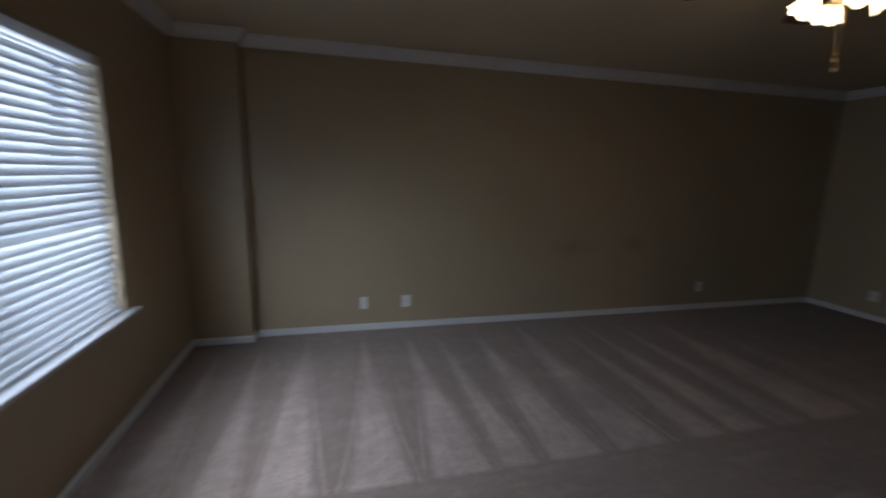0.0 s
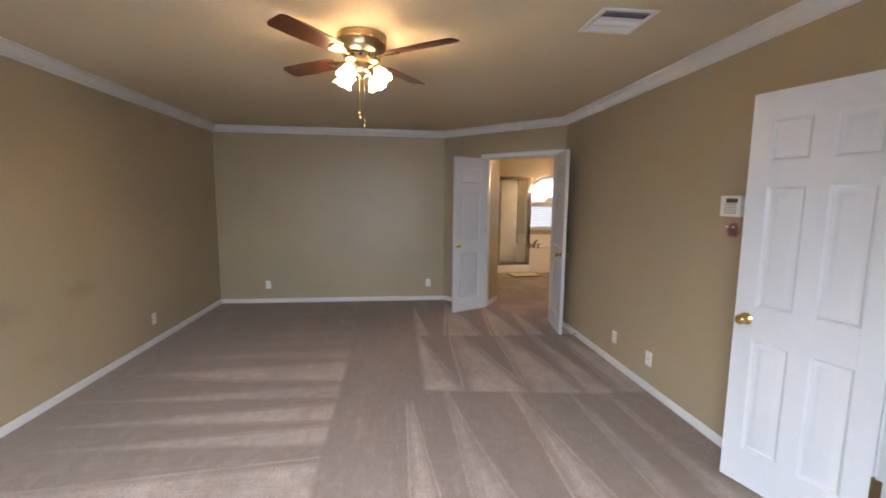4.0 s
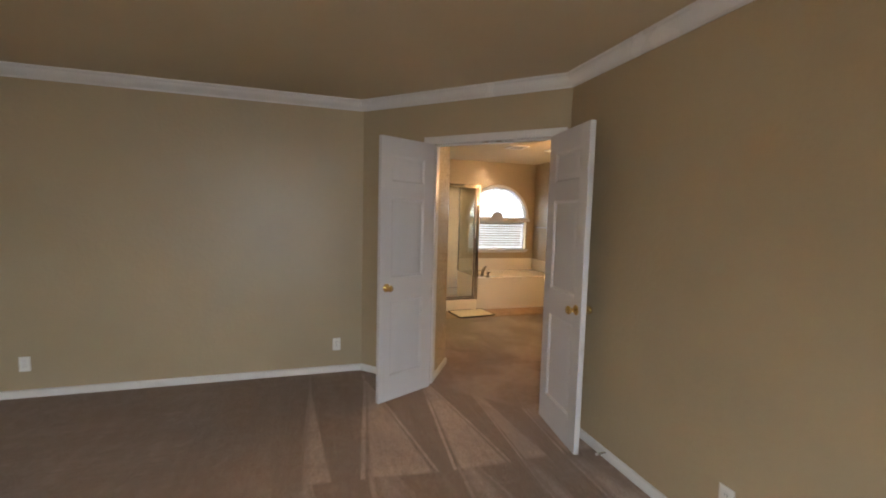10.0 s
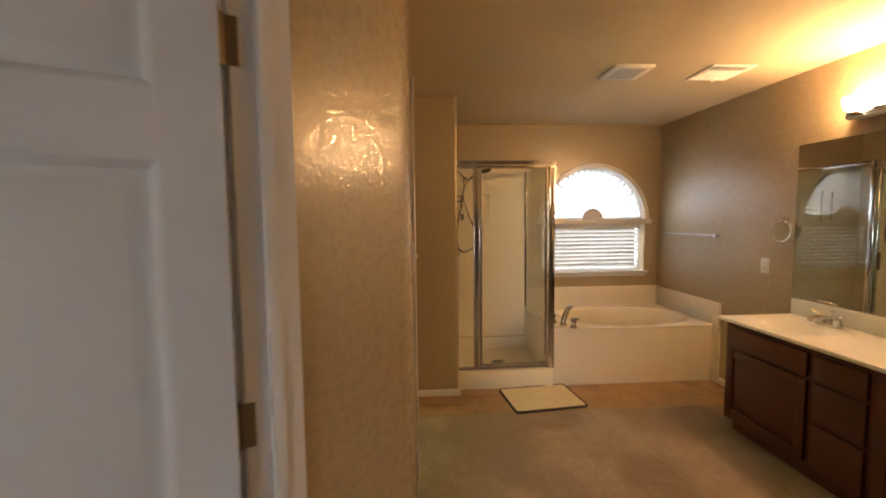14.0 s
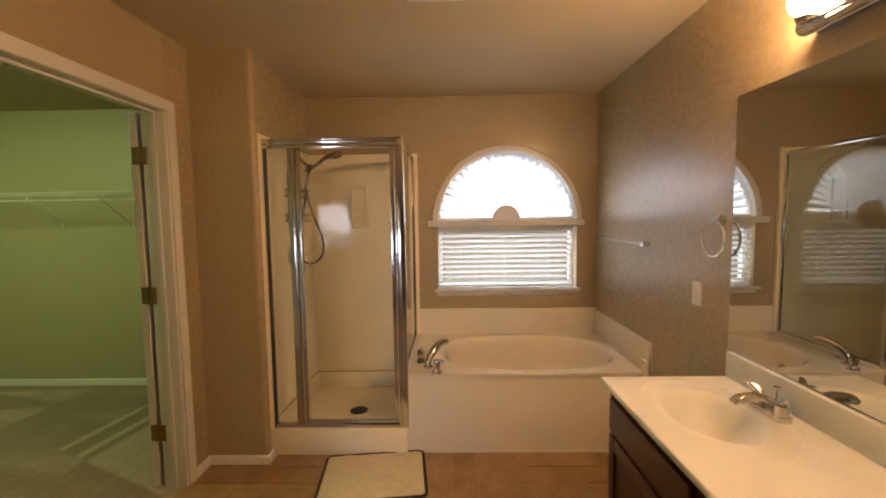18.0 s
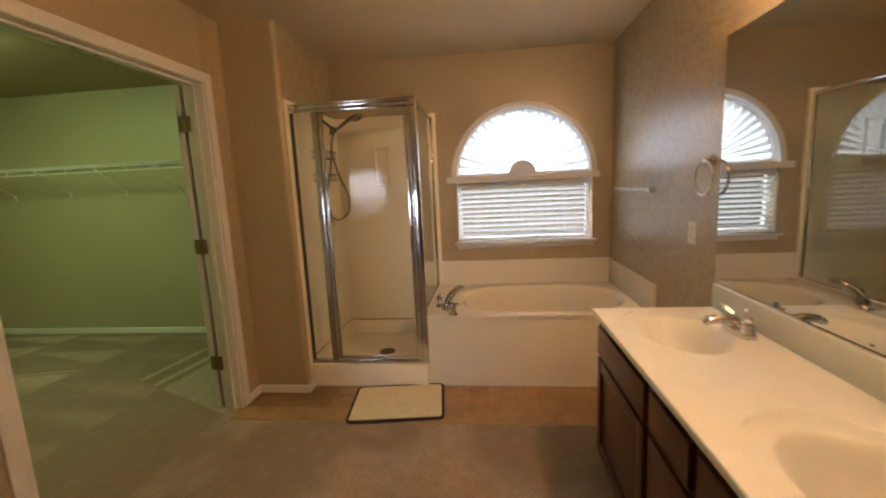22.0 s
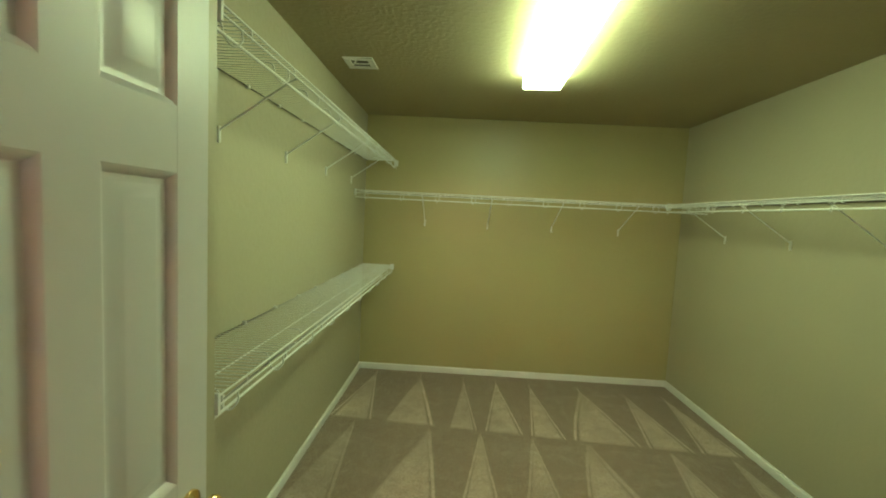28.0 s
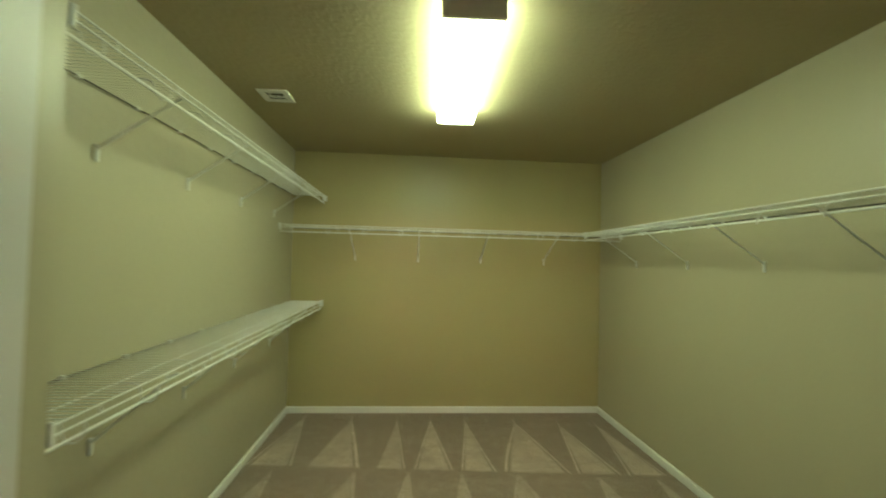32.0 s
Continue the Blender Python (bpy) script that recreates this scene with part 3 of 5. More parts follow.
# outdoors
structure("ground", cuboid(-900, 900, -900, 900, -0.40, -0.16), plain("dry_lawn", (0.10, 0.11, 0.05), 0.95, grain=3, vary=0.3), "pale dry lawn outside the windows", "ground", False)

fence = tagged(new("yard_fence"), "weathered tan board fence beyond the bathroom window", "fence", "", "structure")
M_FENCE = wood_paint("weathered_fence_board", (0.30, 0.23, 0.16), (0.50, 0.41, 0.30), 0.85)
board = mesh_of(cuboid(-0.012, 0.012, -0.07, 0.07, 0, 1.95, 0.003, seg=1), "board", M_FENCE)
for i in range(44):
    b = new("board", board)
    b.parent = fence
    b.matrix_basis = pose(11.0 + random.uniform(-0.004, 0.004), -5.1 + i * 0.147, -0.17 + random.uniform(-0.01, 0.01), 0, 0, random.uniform(-1, 1))

# crown moulding and baseboards
crown = [(0, 2.372), (0.008, 2.372), (0.012, 2.384), (0.022, 2.390), (0.040, 2.408), (0.052, 2.430), (0.056, 2.440), (0.068, 2.446), (0.072, 2.4595), (0, 2.4595)]
ring = [(-2.26, -0.43), (3.23, -0.43), (4.52, 0.86), (4.52, 4.025), (-1.80, 4.025), (-1.80, 3.90), (-2.26, 3.90)]
structure("crown_molding", sweep(ring, crown, True), M_TRIM, "white painted crown molding round the bedroom", "crown molding")
base = [(0, 0.0), (0.013, 0.0), (0.013, 0.040), (0.010, 0.050), (0.005, 0.057), (0, 0.059)]
cl, cr = on_angle(S0 - 0.058), on_angle(S1 + 0.058)
runs = [[cl, (4.52, 0.86), (4.52, 4.025), (-1.80, 4.025), (-1.80, 3.90), (-2.26, 3.90), (-2.26, -0.43), (-0.88, -0.43)],
        [(-0.11, -0.43), (3.23, -0.43)],
        [(JL - 0.058, 0.03), (4.51, 0.03), jlb],
        [(6.68, -0.33), (6.565, -0.33), (6.565, 0.03), (JR + 0.058, 0.03)],
        [(5.128, 0.16), (5.128, 0.93), (4.83, 0.93), (4.83, 3.90), (7.80, 3.90), (7.80, 0.15), (JR + 0.058, 0.15)]]
sides = [1, 1, 1, 1, -1]
for r, sd in zip(runs, sides):
    structure("baseboard", sweep(r, base, False, sd), M_TRIM, "white painted baseboard", "baseboard")
structure("baseboard", sweep([(6.64, -2.63), (5.90, -2.63)], base, False, -1), M_TRIM, "white painted baseboard", "baseboard")


# ---- door frames ----
def door_frame(name, m, w, depth, label):
    """Jambs, head and casings round an opening of w; x along the wall, y out to the viewer's side."""
    e = thing(name, label, "door frame", m, "", "structure")
    part("casing", casing(w, DOOR_H), M_TRIM, e)
    back = casing(w, DOOR_H)
    back.transform(Matrix.Translation((0, -depth, 0)) @ Matrix.Diagonal((1, -1, 1, 1)))
    part("casing", back, M_TRIM, e)
    part("jamb", cuboid(-0.001, 0.019, -depth - 0.002, 0.002, 0, DOOR_H + 0.019, 0.002), M_TRIM, e)
    part("jamb", cuboid(w - 0.019, w + 0.001, -depth - 0.002, 0.002, 0, DOOR_H + 0.019, 0.002), M_TRIM, e)
    part("head", cuboid(0.019, w - 0.019, -depth - 0.002, 0.002, DOOR_H - 0.001, DOOR_H + 0.019, 0.002), M_TRIM, e)
    return e


W_BATH = S1 - S0
p = on_angle(S1)
fr = door_frame("door_frame", pose(p[0], p[1], 0, 0, 0, 45), W_BATH, THICK, "white door casing round the bathroom double doors")
for dx in (-0.06, 0.05):
    part("ball_catch", cuboid(W_BATH / 2 + dx - 0.022, W_BATH / 2 + dx + 0.022, -0.045, -0.012, DOOR_H - 0.006, DOOR_H - 0.0015, 0.002), M_HINGE, fr, "dark metal ball catch plate")
part("stop", cuboid(0.019, W_BATH - 0.019, -0.075, -0.048, DOOR_H - 0.013, DOOR_H - 0.001, 0.002), M_TRIM, fr)
for x in (0.019, W_BATH - 0.030):
    part("stop", cuboid(x, x + 0.011, -0.075, -0.048, 0.001, DOOR_H - 0.013, 0.002), M_TRIM, fr)
fr = door_frame("door_frame", pose(JR, 0.03, 0, 0, 0, 180), JR - JL, 0.12, "white door casing round the closet double doors")
for dx in (-0.06, 0.05):
    part("ball_catch", cuboid(0.625 + dx - 0.022, 0.625 + dx + 0.022, -0.108, -0.075, DOOR_H - 0.006, DOOR_H - 0.0015, 0.002), M_HINGE, fr, "dark metal ball catch plate")
part("stop", cuboid(0.019, JR - JL - 0.019, -0.070, -0.045, DOOR_H - 0.013, DOOR_H - 0.001, 0.002), M_TRIM, fr)
for x in (0.019, JR - JL - 0.030):
    part("stop", cuboid(x, x + 0.011, -0.070, -0.045, 0.001, DOOR_H - 0.013, 0.002), M_TRIM, fr)
fr = thing("door_frame", "white door casing round the entry door", "door frame", pose(-0.82, -0.43, 0, 0, 0, 0), "", "structure")
part("casing", casing(0.65, DOOR_H), M_TRIM, fr)
part("jamb", cuboid(-0.001, 0.019, -0.122, 0.002, 0, DOOR_H + 0.019, 0.002), M_TRIM, fr)
part("jamb", cuboid(0.631, 0.651, -0.122, 0.002, 0, DOOR_H + 0.019, 0.002), M_TRIM, fr)
part("head", cuboid(0.019, 0.631, -0.122, 0.002, DOOR_H - 0.001, DOOR_H + 0.019, 0.002), M_TRIM, fr)


# ---- doors ----
def door_panel(x0, x1, z0, z1, t):
    """A moulded panel with a raised field, on both faces of a door t thick."""
    bm = bmesh.new()
    for face in (1, -1):
        rings = []
        for inset, y in ((0, t / 2), (0.003, t / 2 - 0.0015), (0.007, t / 2 - 0.0035), (0.014, t / 2 - 0.0125), (0.022, t / 2 - 0.0140), (0.027, t / 2 - 0.0135), (0.046, t / 2 - 0.0050), (0.051, t / 2 - 0.0040)):
            rings.append([bm.verts.new((x, y * face, z)) for x, z in ((x0 + inset, z0 + inset), (x1 - inset, z0 + inset), (x1 - inset, z1 - inset), (x0 + inset, z1 - inset))])
        for a, b in zip(rings, rings[1:]):
            for i in range(4):
                bm.faces.new((a[i], a[(i + 1) % 4], b[(i + 1) % 4], b[i]))
        bm.faces.new(rings[-1])
    return bm


KNOB = [(0.0, 0.066), (0.012, 0.0655), (0.021, 0.061), (0.0255, 0.053), (0.0245, 0.044), (0.018, 0.036), (0.0115, 0.031), (0.0105, 0.022), (0.014, 0.016), (0.024, 0.011), (0.031, 0.006), (0.032, 0.0), (0.0, 0.0)]


def door(name, m, w, columns, label, group, sign, hinge_z=(0.320, 1.080, 1.815), knobs=(1, -1), jamb=None):
    """A panelled leaf that turns about its pivot at x = 0; sign: the side of the pivot to which its thickness lies."""
    t, h0, h1 = 0.035, 0.012, 2.038
    e = thing(name, label, "door", m, group)
    y0 = sign * t / 2
    at = Matrix.Translation((0.004, y0, 0))
    st = 0.095 if columns == 2 else 0.100
    mid = 0.085
    rails = ((h0, 0.205), (0.800, 0.975), (1.585, 1.705), (1.905, h1))
    fields = ((0.205, 0.800), (0.975, 1.585), (1.705, 1.905))
    xs = [(st, w - st)] if columns == 1 else [(st, w / 2 - mid / 2), (w / 2 + mid / 2, w - st)]
    for x0, x1 in ((0, st), (w - st, w)) + (((w / 2 - mid / 2, w / 2 + mid / 2),) if columns == 2 else ()):
        if x0 == 0 or x1 == w:
            part("stile", cuboid(x0, x1, -t / 2, t / 2, h0, h1, 0.0012, seg=1), M_DOOR, e, m=at)
        else:
            for z0, z1 in fields:
                part("stile", cuboid(x0, x1, -t / 2, t / 2, z0, z1), M_DOOR, e, m=at)
    for z0, z1 in rails:
        part("rail", cuboid(st, w - st, -t / 2, t / 2, z0, z1), M_DOOR, e, m=at)
    for x0, x1 in xs:
        for z0, z1 in fields:
            part("panel", door_panel(x0, x1, z0, z1, t), M_DOOR, e, m=at)
    for s in knobs:
        k = lathe(KNOB, 28, None, pose(w - 0.060, s * t / 2, 0.905, -90 * s, 0, 0))
        part("knob", k, M_BRASS, e, "polished brass knob", m=at)
    if not group:
        part("latch", cuboid(w - 0.0005, w + 0.0015, -0.012, 0.012, 0.875, 0.935, 0.0005, seg=1), M_BRASS, e, m=at)
    for z in hinge_z:
        b = lathe([(0, z - 0.048), (0.006, z - 0.048), (0.006, z + 0.048), (0, z + 0.048)], 12)
        b.transform(Matrix.Translation((0, -sign * 0.004, 0)))
        cuboid(0.0015, 0.0042, min(0, sign * 0.030), max(0, sign * 0.030), z - 0.045, z + 0.045, 0.001, bm=b, seg=1)
        if jamb:
            # the other plate lies on the jamb, jamb[1] metres from the pin
            p = cuboid(jamb[1], jamb[1] + 0.030, -0.0045, -0.001, z - 0.045, z + 0.045, 0.001, seg=1)
            join(b, p, pose(0, 0, 0, 0, 0, jamb[0]))
            cuboid(-0.004, 0.004, -0.024, 0.0, z - 0.045, z + 0.045, 0.001, bm=b, seg=1)
        else:
            cuboid(-0.030, -0.001, -sign * 0.004 - 0.0015, -sign * 0.004 + 0.0015, z - 0.045, z + 0.045, 0.001, bm=b, seg=1)
        part("hinge", b, M_HINGE, e, "tarnished brass hinge")
    return e


h = on_angle(S0 + 0.022, 0.018)
door("door", pose(h[0], h[1], 0, 0, 0, 116.5), 0.522, 1, "white narrow three-panel door standing open beside the casing", "bathroom double doors", 1)
h = on_angle(S1 - 0.022, 0.018)
door("door", pose(h[0], h[1], 0, 0, 0, 172.5), 0.545, 1, "white narrow three-panel door folded open along the wall", "bathroom double doors", -1)
door("door", pose(JL + 0.036, 0.168, 0, 0, 0, 89), 0.605, 2, "white six-panel closet door open into the closet", "closet double doors", -1, knobs=(-1,))
door("door", pose(JR - 0.022, 0.177, 0, 0, 0, 7), 0.605, 2, "white six-panel closet door swung back behind the wall", "closet double doors", 1, jamb=(-97, 0.024))
door("door", pose(-0.192, -0.410, 0, 0, 0, 18.3), 0.600, 2, "white six-panel entry door standing open against the wall", "", -1)
st = thing("door_stop", "small spring door stop on the baseboard", "door stop", pose(2.68, -0.417, 0.040))
part("spring", tube([(0, 0, 0), (0, 0.055, 0)], 0.006, 10), M_ALU, st)
part("tip", tube([(0, 0.055, 0), (0, 0.068, 0)], 0.008, 10), M_PLATE, st, "white rubber tip")


# ---- wall plates ----
def outlet(m, label="white duplex power outlet on the wall", kind="outlet", wide=0.070):
    e = thing("power_outlet" if kind == "outlet" else kind, label, "outlet" if kind == "outlet" else "wall plate", m, "wall outlets")
    part("plate", cuboid(-wide / 2, wide / 2, 0, 0.006, -0.057, 0.057, 0.003), M_PLATE, e)
    if kind == "outlet":
        for z in (-0.020, 0.020):
            part("socket", lathe([(0, 0.0078), (0.015, 0.0076), (0.0165, 0.0058), (0, 0.0058)], 20, None, pose(0, 0, z, -90)), M_PLATE, e)
            for x in (-0.006, 0.006):
                part("slot", cuboid(x - 0.0012, x + 0.0012, 0.0074, 0.0083, z - 0.002, z + 0.007), M_DARK, e)
    else:
        part("jack", lathe([(0, 0.012), (0.005, 0.012), (0.006, 0.006), (0, 0.006)], 14, None, pose(0, 0, 0, -90)), M_ALU, e)
    part("screw", lathe([(0, 0.0082), (0.003, 0.0075), (0.003, 0.0055), (0, 0.0055)], 10, None, pose(0, 0, 0 if kind == "outlet" else 0.042, -90)), M_ALU, e)
    return e


outlet(pose(-0.872, 4.024, 0.26, 0, 0, 180))
outlet(pose(-0.480, 4.024, 0.26, 0, 0, 180), "white double-width cable wall plate", "cable_plate", 0.086)
outlet(pose(2.862, 4.024, 0.26, 0, 0, 180))
outlet(pose(4.519, 3.374, 0.26, 0, 0, 90))
outlet(pose(4.519, 1.085, 0.26, 0, 0, 90))
outlet(pose(1.918, -0.429, 0.26))
outlet(pose(1.393, -0.429, 0.26), "white blank wall plate near the baseboard", "cable_plate", 0.075)


def switch_plate(m, gangs, label):
    e = thing("light_switch", label, "light switch", m)
    w = 0.024 + 0.046 * gangs
    part("plate", cuboid(-w / 2, w / 2, 0, 0.006, -0.057, 0.057, 0.003), M_PLATE, e)
    for i in range(gangs):
        x = (i - (gangs - 1) / 2) * 0.046
        part("toggle", cuboid(x - 0.0045, x + 0.0045, 0.004, 0.020, -0.004 + 0.006, 0.010 + 0.006, 0.002), M_PLATE, e)
        for z in (-0.030, 0.030):
            part("screw", lathe([(0, 0.0078), (0.003, 0.0072), (0.003, 0.0055), (0, 0.0055)], 10, None, pose(x, 0, z, -90)), M_PLATE, e)
    return e


switch_plate(pose(4.718, 0.029, 1.335, 0, 0, 180), 2, "white double toggle light switch beside the closet door")
outlet(pose(6.172, -2.629, 1.093), "white power outlet beside the vanity mirror")
o = outlet(pose(7.799, 0.755, 0.25, 0, 0, 90), "white power outlet with a plug in it on the closet wall")
part("plug", cuboid(-0.014, 0.014, 0.0076, 0.034, -0.034, -0.006, 0.005), M_PLATE, o, "white plug")

e = thing("alarm_keypad", "white alarm keypad with grey display", "alarm keypad", pose(0.690, -0.429, 1.480))
part("body", cuboid(-0.075, 0.075, 0, 0.026, -0.062, 0.062, 0.006), M_PLATE, e)
part("display", cuboid(-0.055, 0.030, 0.0255, 0.0275, 0.020, 0.045, 0.001), plain("grey_green_lcd", (0.08, 0.09, 0.07), 0.2), e, "dark grey display")
key = plain("pale_grey_key", (0.42, 0.41, 0.40), 0.5)
for r in range(4):
    for c in range(4):
        part("key", cuboid(-0.050 + c * 0.024, -0.034 + c * 0.024, 0.0255, 0.0295, 0.004 - r * 0.016, 0.013 - r * 0.016, 0.0015, seg=1), key, e)


def flower_paint():
    n = Nodes("plum_flower_print")
    v = n.local()
    s = n.t.nodes.new("ShaderNodeSeparateXYZ")
    n.put(s.inputs[0], v)
    d = n.math("SQRT", n.add(n.math("POWER", n.add(s.outputs[0], 0.015), 2), n.math("POWER", n.add(s.outputs[2], 0.015), 2)))
    d = n.add(d, n.mul(n.sub(n.noise(v, 28, 4), 0.5), 0.06))
    return n.done(n.mix(n.step(d, 0.030, 0.058), (0.17, 0.06, 0.07), (0.44, 0.29, 0.19)), 0.5)


e = thing("switch_cover", "beige light switch cover with a plum flower print", "switch plate", pose(0.690, -0.429, 1.350))
part("plate", cuboid(-0.066, 0.066, 0, 0.006, -0.062, 0.062, 0.003), flower_paint(), e)
for x in (-0.023, 0.023):
    part("toggle", cuboid(x - 0.0045, x + 0.0045, 0.004, 0.018, 0.002, 0.012, 0.002), M_PLATE, e)


# ---- ceiling vents ----
def vent(m, w, d, louvres, label):
    e = thing("ceiling_vent", label, "air vent", m)
    b = 0.028
    fr = bmesh.new()
    for a in ((-w / 2, w / 2, -d / 2, -d / 2 + b), (-w / 2, w / 2, d / 2 - b, d / 2), (-w / 2, -w / 2 + b, -d / 2 + b, d / 2 - b), (w / 2 - b, w / 2, -d / 2 + b, d / 2 - b)):
        cuboid(a[0], a[1], a[2], a[3], -0.008, 0, 0.002, bm=fr, seg=1)
    part("frame", fr, M_GRILLE, e)
    part("backing", cuboid(-w / 2 + b, w / 2 - b, -d / 2 + b, d / 2 - b, -0.0035, -0.001), M_GREY, e, "dark duct opening")
    n = louvres
    for i in range(n):
        x = -w / 2 + b + (i + 0.5) * (w - 2 * b) / n
        lo = cuboid(-0.0085, 0.0085, -d / 2 + b, d / 2 - b, -0.0008, 0.0008)
        lo.transform(pose(x, 0, -0.0085, 0, -25 if i < n / 3 else 48, 0))
        part("louvre", lo, M_GRILLE, e, smooth=False)
    for x in (-w / 6 + b / 3, w / 6 - b / 3):
        part("divider", cuboid(x - 0.005, x + 0.005, -d / 2 + b, d / 2 - b, -0.015, -0.002), M_GRILLE, e)
    part("lever", cuboid(w / 2 - 0.05, w / 2 - 0.044, -0.03, -0.012, -0.03, -0.004), M_GRILLE, e)
    return e


vent(pose(0.65, 0.39, CEIL_BED), 0.30, 0.30, 10, "white louvred ceiling vent over the bedroom")
vent(pose(5.955, -2.05, CEIL), 0.29, 0.30, 10, "white louvred ceiling vent over the vanity")
e = thing("ceiling_vent", "small white ceiling vent in the closet", "air vent", pose(5.08, 2.54, CEIL))
fr = bmesh.new()
for a in ((-0.092, 0.092, -0.092, -0.050), (-0.092, 0.092, 0.050, 0.092), (-0.092, -0.052, -0.050, 0.050), (0.052, 0.092, -0.050, 0.050)):
    cuboid(*a, -0.009, 0, 0.003, bm=fr, seg=1)
part("frame", fr, M_GRILLE, e)
part("backing", cuboid(-0.052, 0.052, -0.050, 0.050, -0.0035, -0.001), M_GREY, e, "dark duct opening")
part("bar", cuboid(-0.052, 0.052, -0.002, 0.012, -0.010, -0.003, 0.002, seg=1), M_GRILLE, e)
bl = cuboid(-0.004, 0.004, -0.026, 0.022, -0.009, -0.003)
bl.transform(pose(-0.026, -0.026, 0, 0, 0, 24))
part("damper_blade", bl, M_GRILLE, e, smooth=False)
e = thing("exhaust_fan", "white bathroom exhaust fan grille on the ceiling", "exhaust fan", pose(5.95, -1.395, CEIL))
part("cover", cuboid(-0.13, 0.13, -0.13, 0.13, -0.020, 0, 0.008), M_GRILLE, e)
for i in range(9):
    part("slot", cuboid(-0.10, 0.10, -0.084 + i * 0.020, -0.076 + i * 0.020, -0.0215, -0.0195), plain("grey_slot", (0.33, 0.33, 0.33), 0.7) if i == 0 else bpy.data.materials["grey_slot"], e, smooth=False)

# ---- ceiling fan ----
fan = thing("ceiling_fan", "brass hugger ceiling fan with lit glass shades and walnut blades", "ceiling fan", pose(1.05, 1.765, CEIL_BED))
part("motor_housing", lathe([(0, 0), (0.135, 0), (0.145, -0.006), (0.146, -0.040), (0.140, -0.046), (0.140, -0.052), (0.143, -0.056), (0.140, -0.085), (0.118, -0.112), (0.090, -0.122), (0, -0.122)], 40), M_ABRASS, fan)
part("vent_ring", lathe([(0.088, -0.120), (0.106, -0.124), (0.104, -0.146), (0.080, -0.160), (0, -0.160)], 40), M_ABRASS, fan)
for i in range(14):
    a = 360 / 14 * i
    part("vent_slot", cuboid(0.096, 0.1075, -0.009, 0.009, -0.145, -0.126, 0.002, seg=1), M_DARK, fan, m=pose(0, 0, 0, 0, 0, a))
part("switch_cup", lathe([(0.050, -0.158), (0.054, -0.166), (0.052, -0.205), (0.040, -0.222), (0.018, -0.232), (0.010, -0.245), (0, -0.246)], 28), M_ABRASS, fan)
BLADE_TURN = 54
for i in range(4):
    a = BLADE_TURN + 90 * i
    outline = rounded([(0.20, -0.052), (0.44, -0.066), (0.63, -0.062), (0.63, 0.062), (0.44, 0.066), (0.20, 0.052)], {0: 0.02, 2: 0.035, 3: 0.035, 5: 0.02}, 6)
    blade = prism(outline, -0.003, 0.003)
    part("blade", blade, M_BLADE, fan, "walnut fan blade", m=pose(0, 0, -0.128, 0, 0, a) @ pose(0, 0, 0, 11, 0, 0))
    iron = prism(rounded([(0.085, -0.014), (0.15, -0.011), (0.20, -0.034), (0.255, -0.036), (0.255, 0.036), (0.20, 0.034), (0.15, 0.011), (0.085, 0.014)], {2: 0.01, 3: 0.012, 4: 0.012, 5: 0.01}, 4), -0.008, -0.004)
    part("blade_iron", iron, M_ABRASS, fan, m=pose(0, 0, -0.128, 0, 0, a) @ pose(0, 0, 0, 11, 0, 0))
for i in range(4):
    a = 45 + 90 * i + 12
    arm = part("arm", tube(curve_points([(0.045, 0, -0.190), (0.075, 0, -0.178), (0.098, 0, -0.186), (0.108, 0, -0.200)], 5), 0.0075, 10), M_ABRASS, fan, m=pose(0, 0, 0, 0, 0, a))
    tilt = pose(0.106, 0, -0.196, 0, -32, 0)
    part("socket_cup", lathe([(0, 0.010), (0.022, 0.010), (0.027, 0), (0.028, -0.014), (0, -0.014)], 20, None, tilt), M_ABRASS, fan, m=pose(0, 0, 0, 0, 0, a))
    bell = bmesh.new()
    prof = [(0.024, -0.012), (0.034, -0.026), (0.046, -0.048), (0.050, -0.068), (0.054, -0.086), (0.064, -0.100)]
    rings = []
    for k, (r, z) in enumerate(prof):
        w = (k / 5) ** 2
        rings.append([bell.verts.new(((r + 0.006 * w * math.cos(6 * q)) * math.cos(q), (r + 0.006 * w * math.cos(6 * q)) * math.sin(q), z - 0.005 * w * math.cos(6 * q))) for q in (2 * math.pi * j / 36 for j in range(36))])
    for r0, r1 in zip(rings, rings[1:]):
        for j in range(36):
            bell.faces.new((r0[j], r0[(j + 1) % 36], r1[(j + 1) % 36], r1[j]))
    bmesh.ops.solidify(bell, geom=bell.faces[:], thickness=0.003)
    bell.transform(tilt @ Matrix.Scale(0.84, 4))
    part("shade", bell, M_BULB, fan, "lit frosted tulip glass shade", m=pose(0, 0, 0, 0, 0, a))
    part("bulb", lathe([(0, -0.012), (0.013, -0.014), (0.014, -0.030), (0.024, -0.050), (0.027, -0.066), (0.020, -0.082), (0, -0.090)], 16, None, tilt), M_BULB, fan, "glowing bulb", m=pose(0, 0, 0, 0, 0, a))
for x, y, z in ((0.022, 0.018, -0.440), (-0.014, -0.012, -0.492)):
    part("pull_chain", tube([(x, y, -0.225), (x, y, z)], 0.0013, 6), M_ABRASS, fan)
    part("fob", lathe([(0, z + 0.006), (0.004, z + 0.002), (0.007, z - 0.010), (0.0085, z - 0.022), (0.006, z - 0.032), (0, z - 0.036)], 16, None, Matrix.Translation((x, y, 0))), M_BRASS, fan, "turned brass pull")


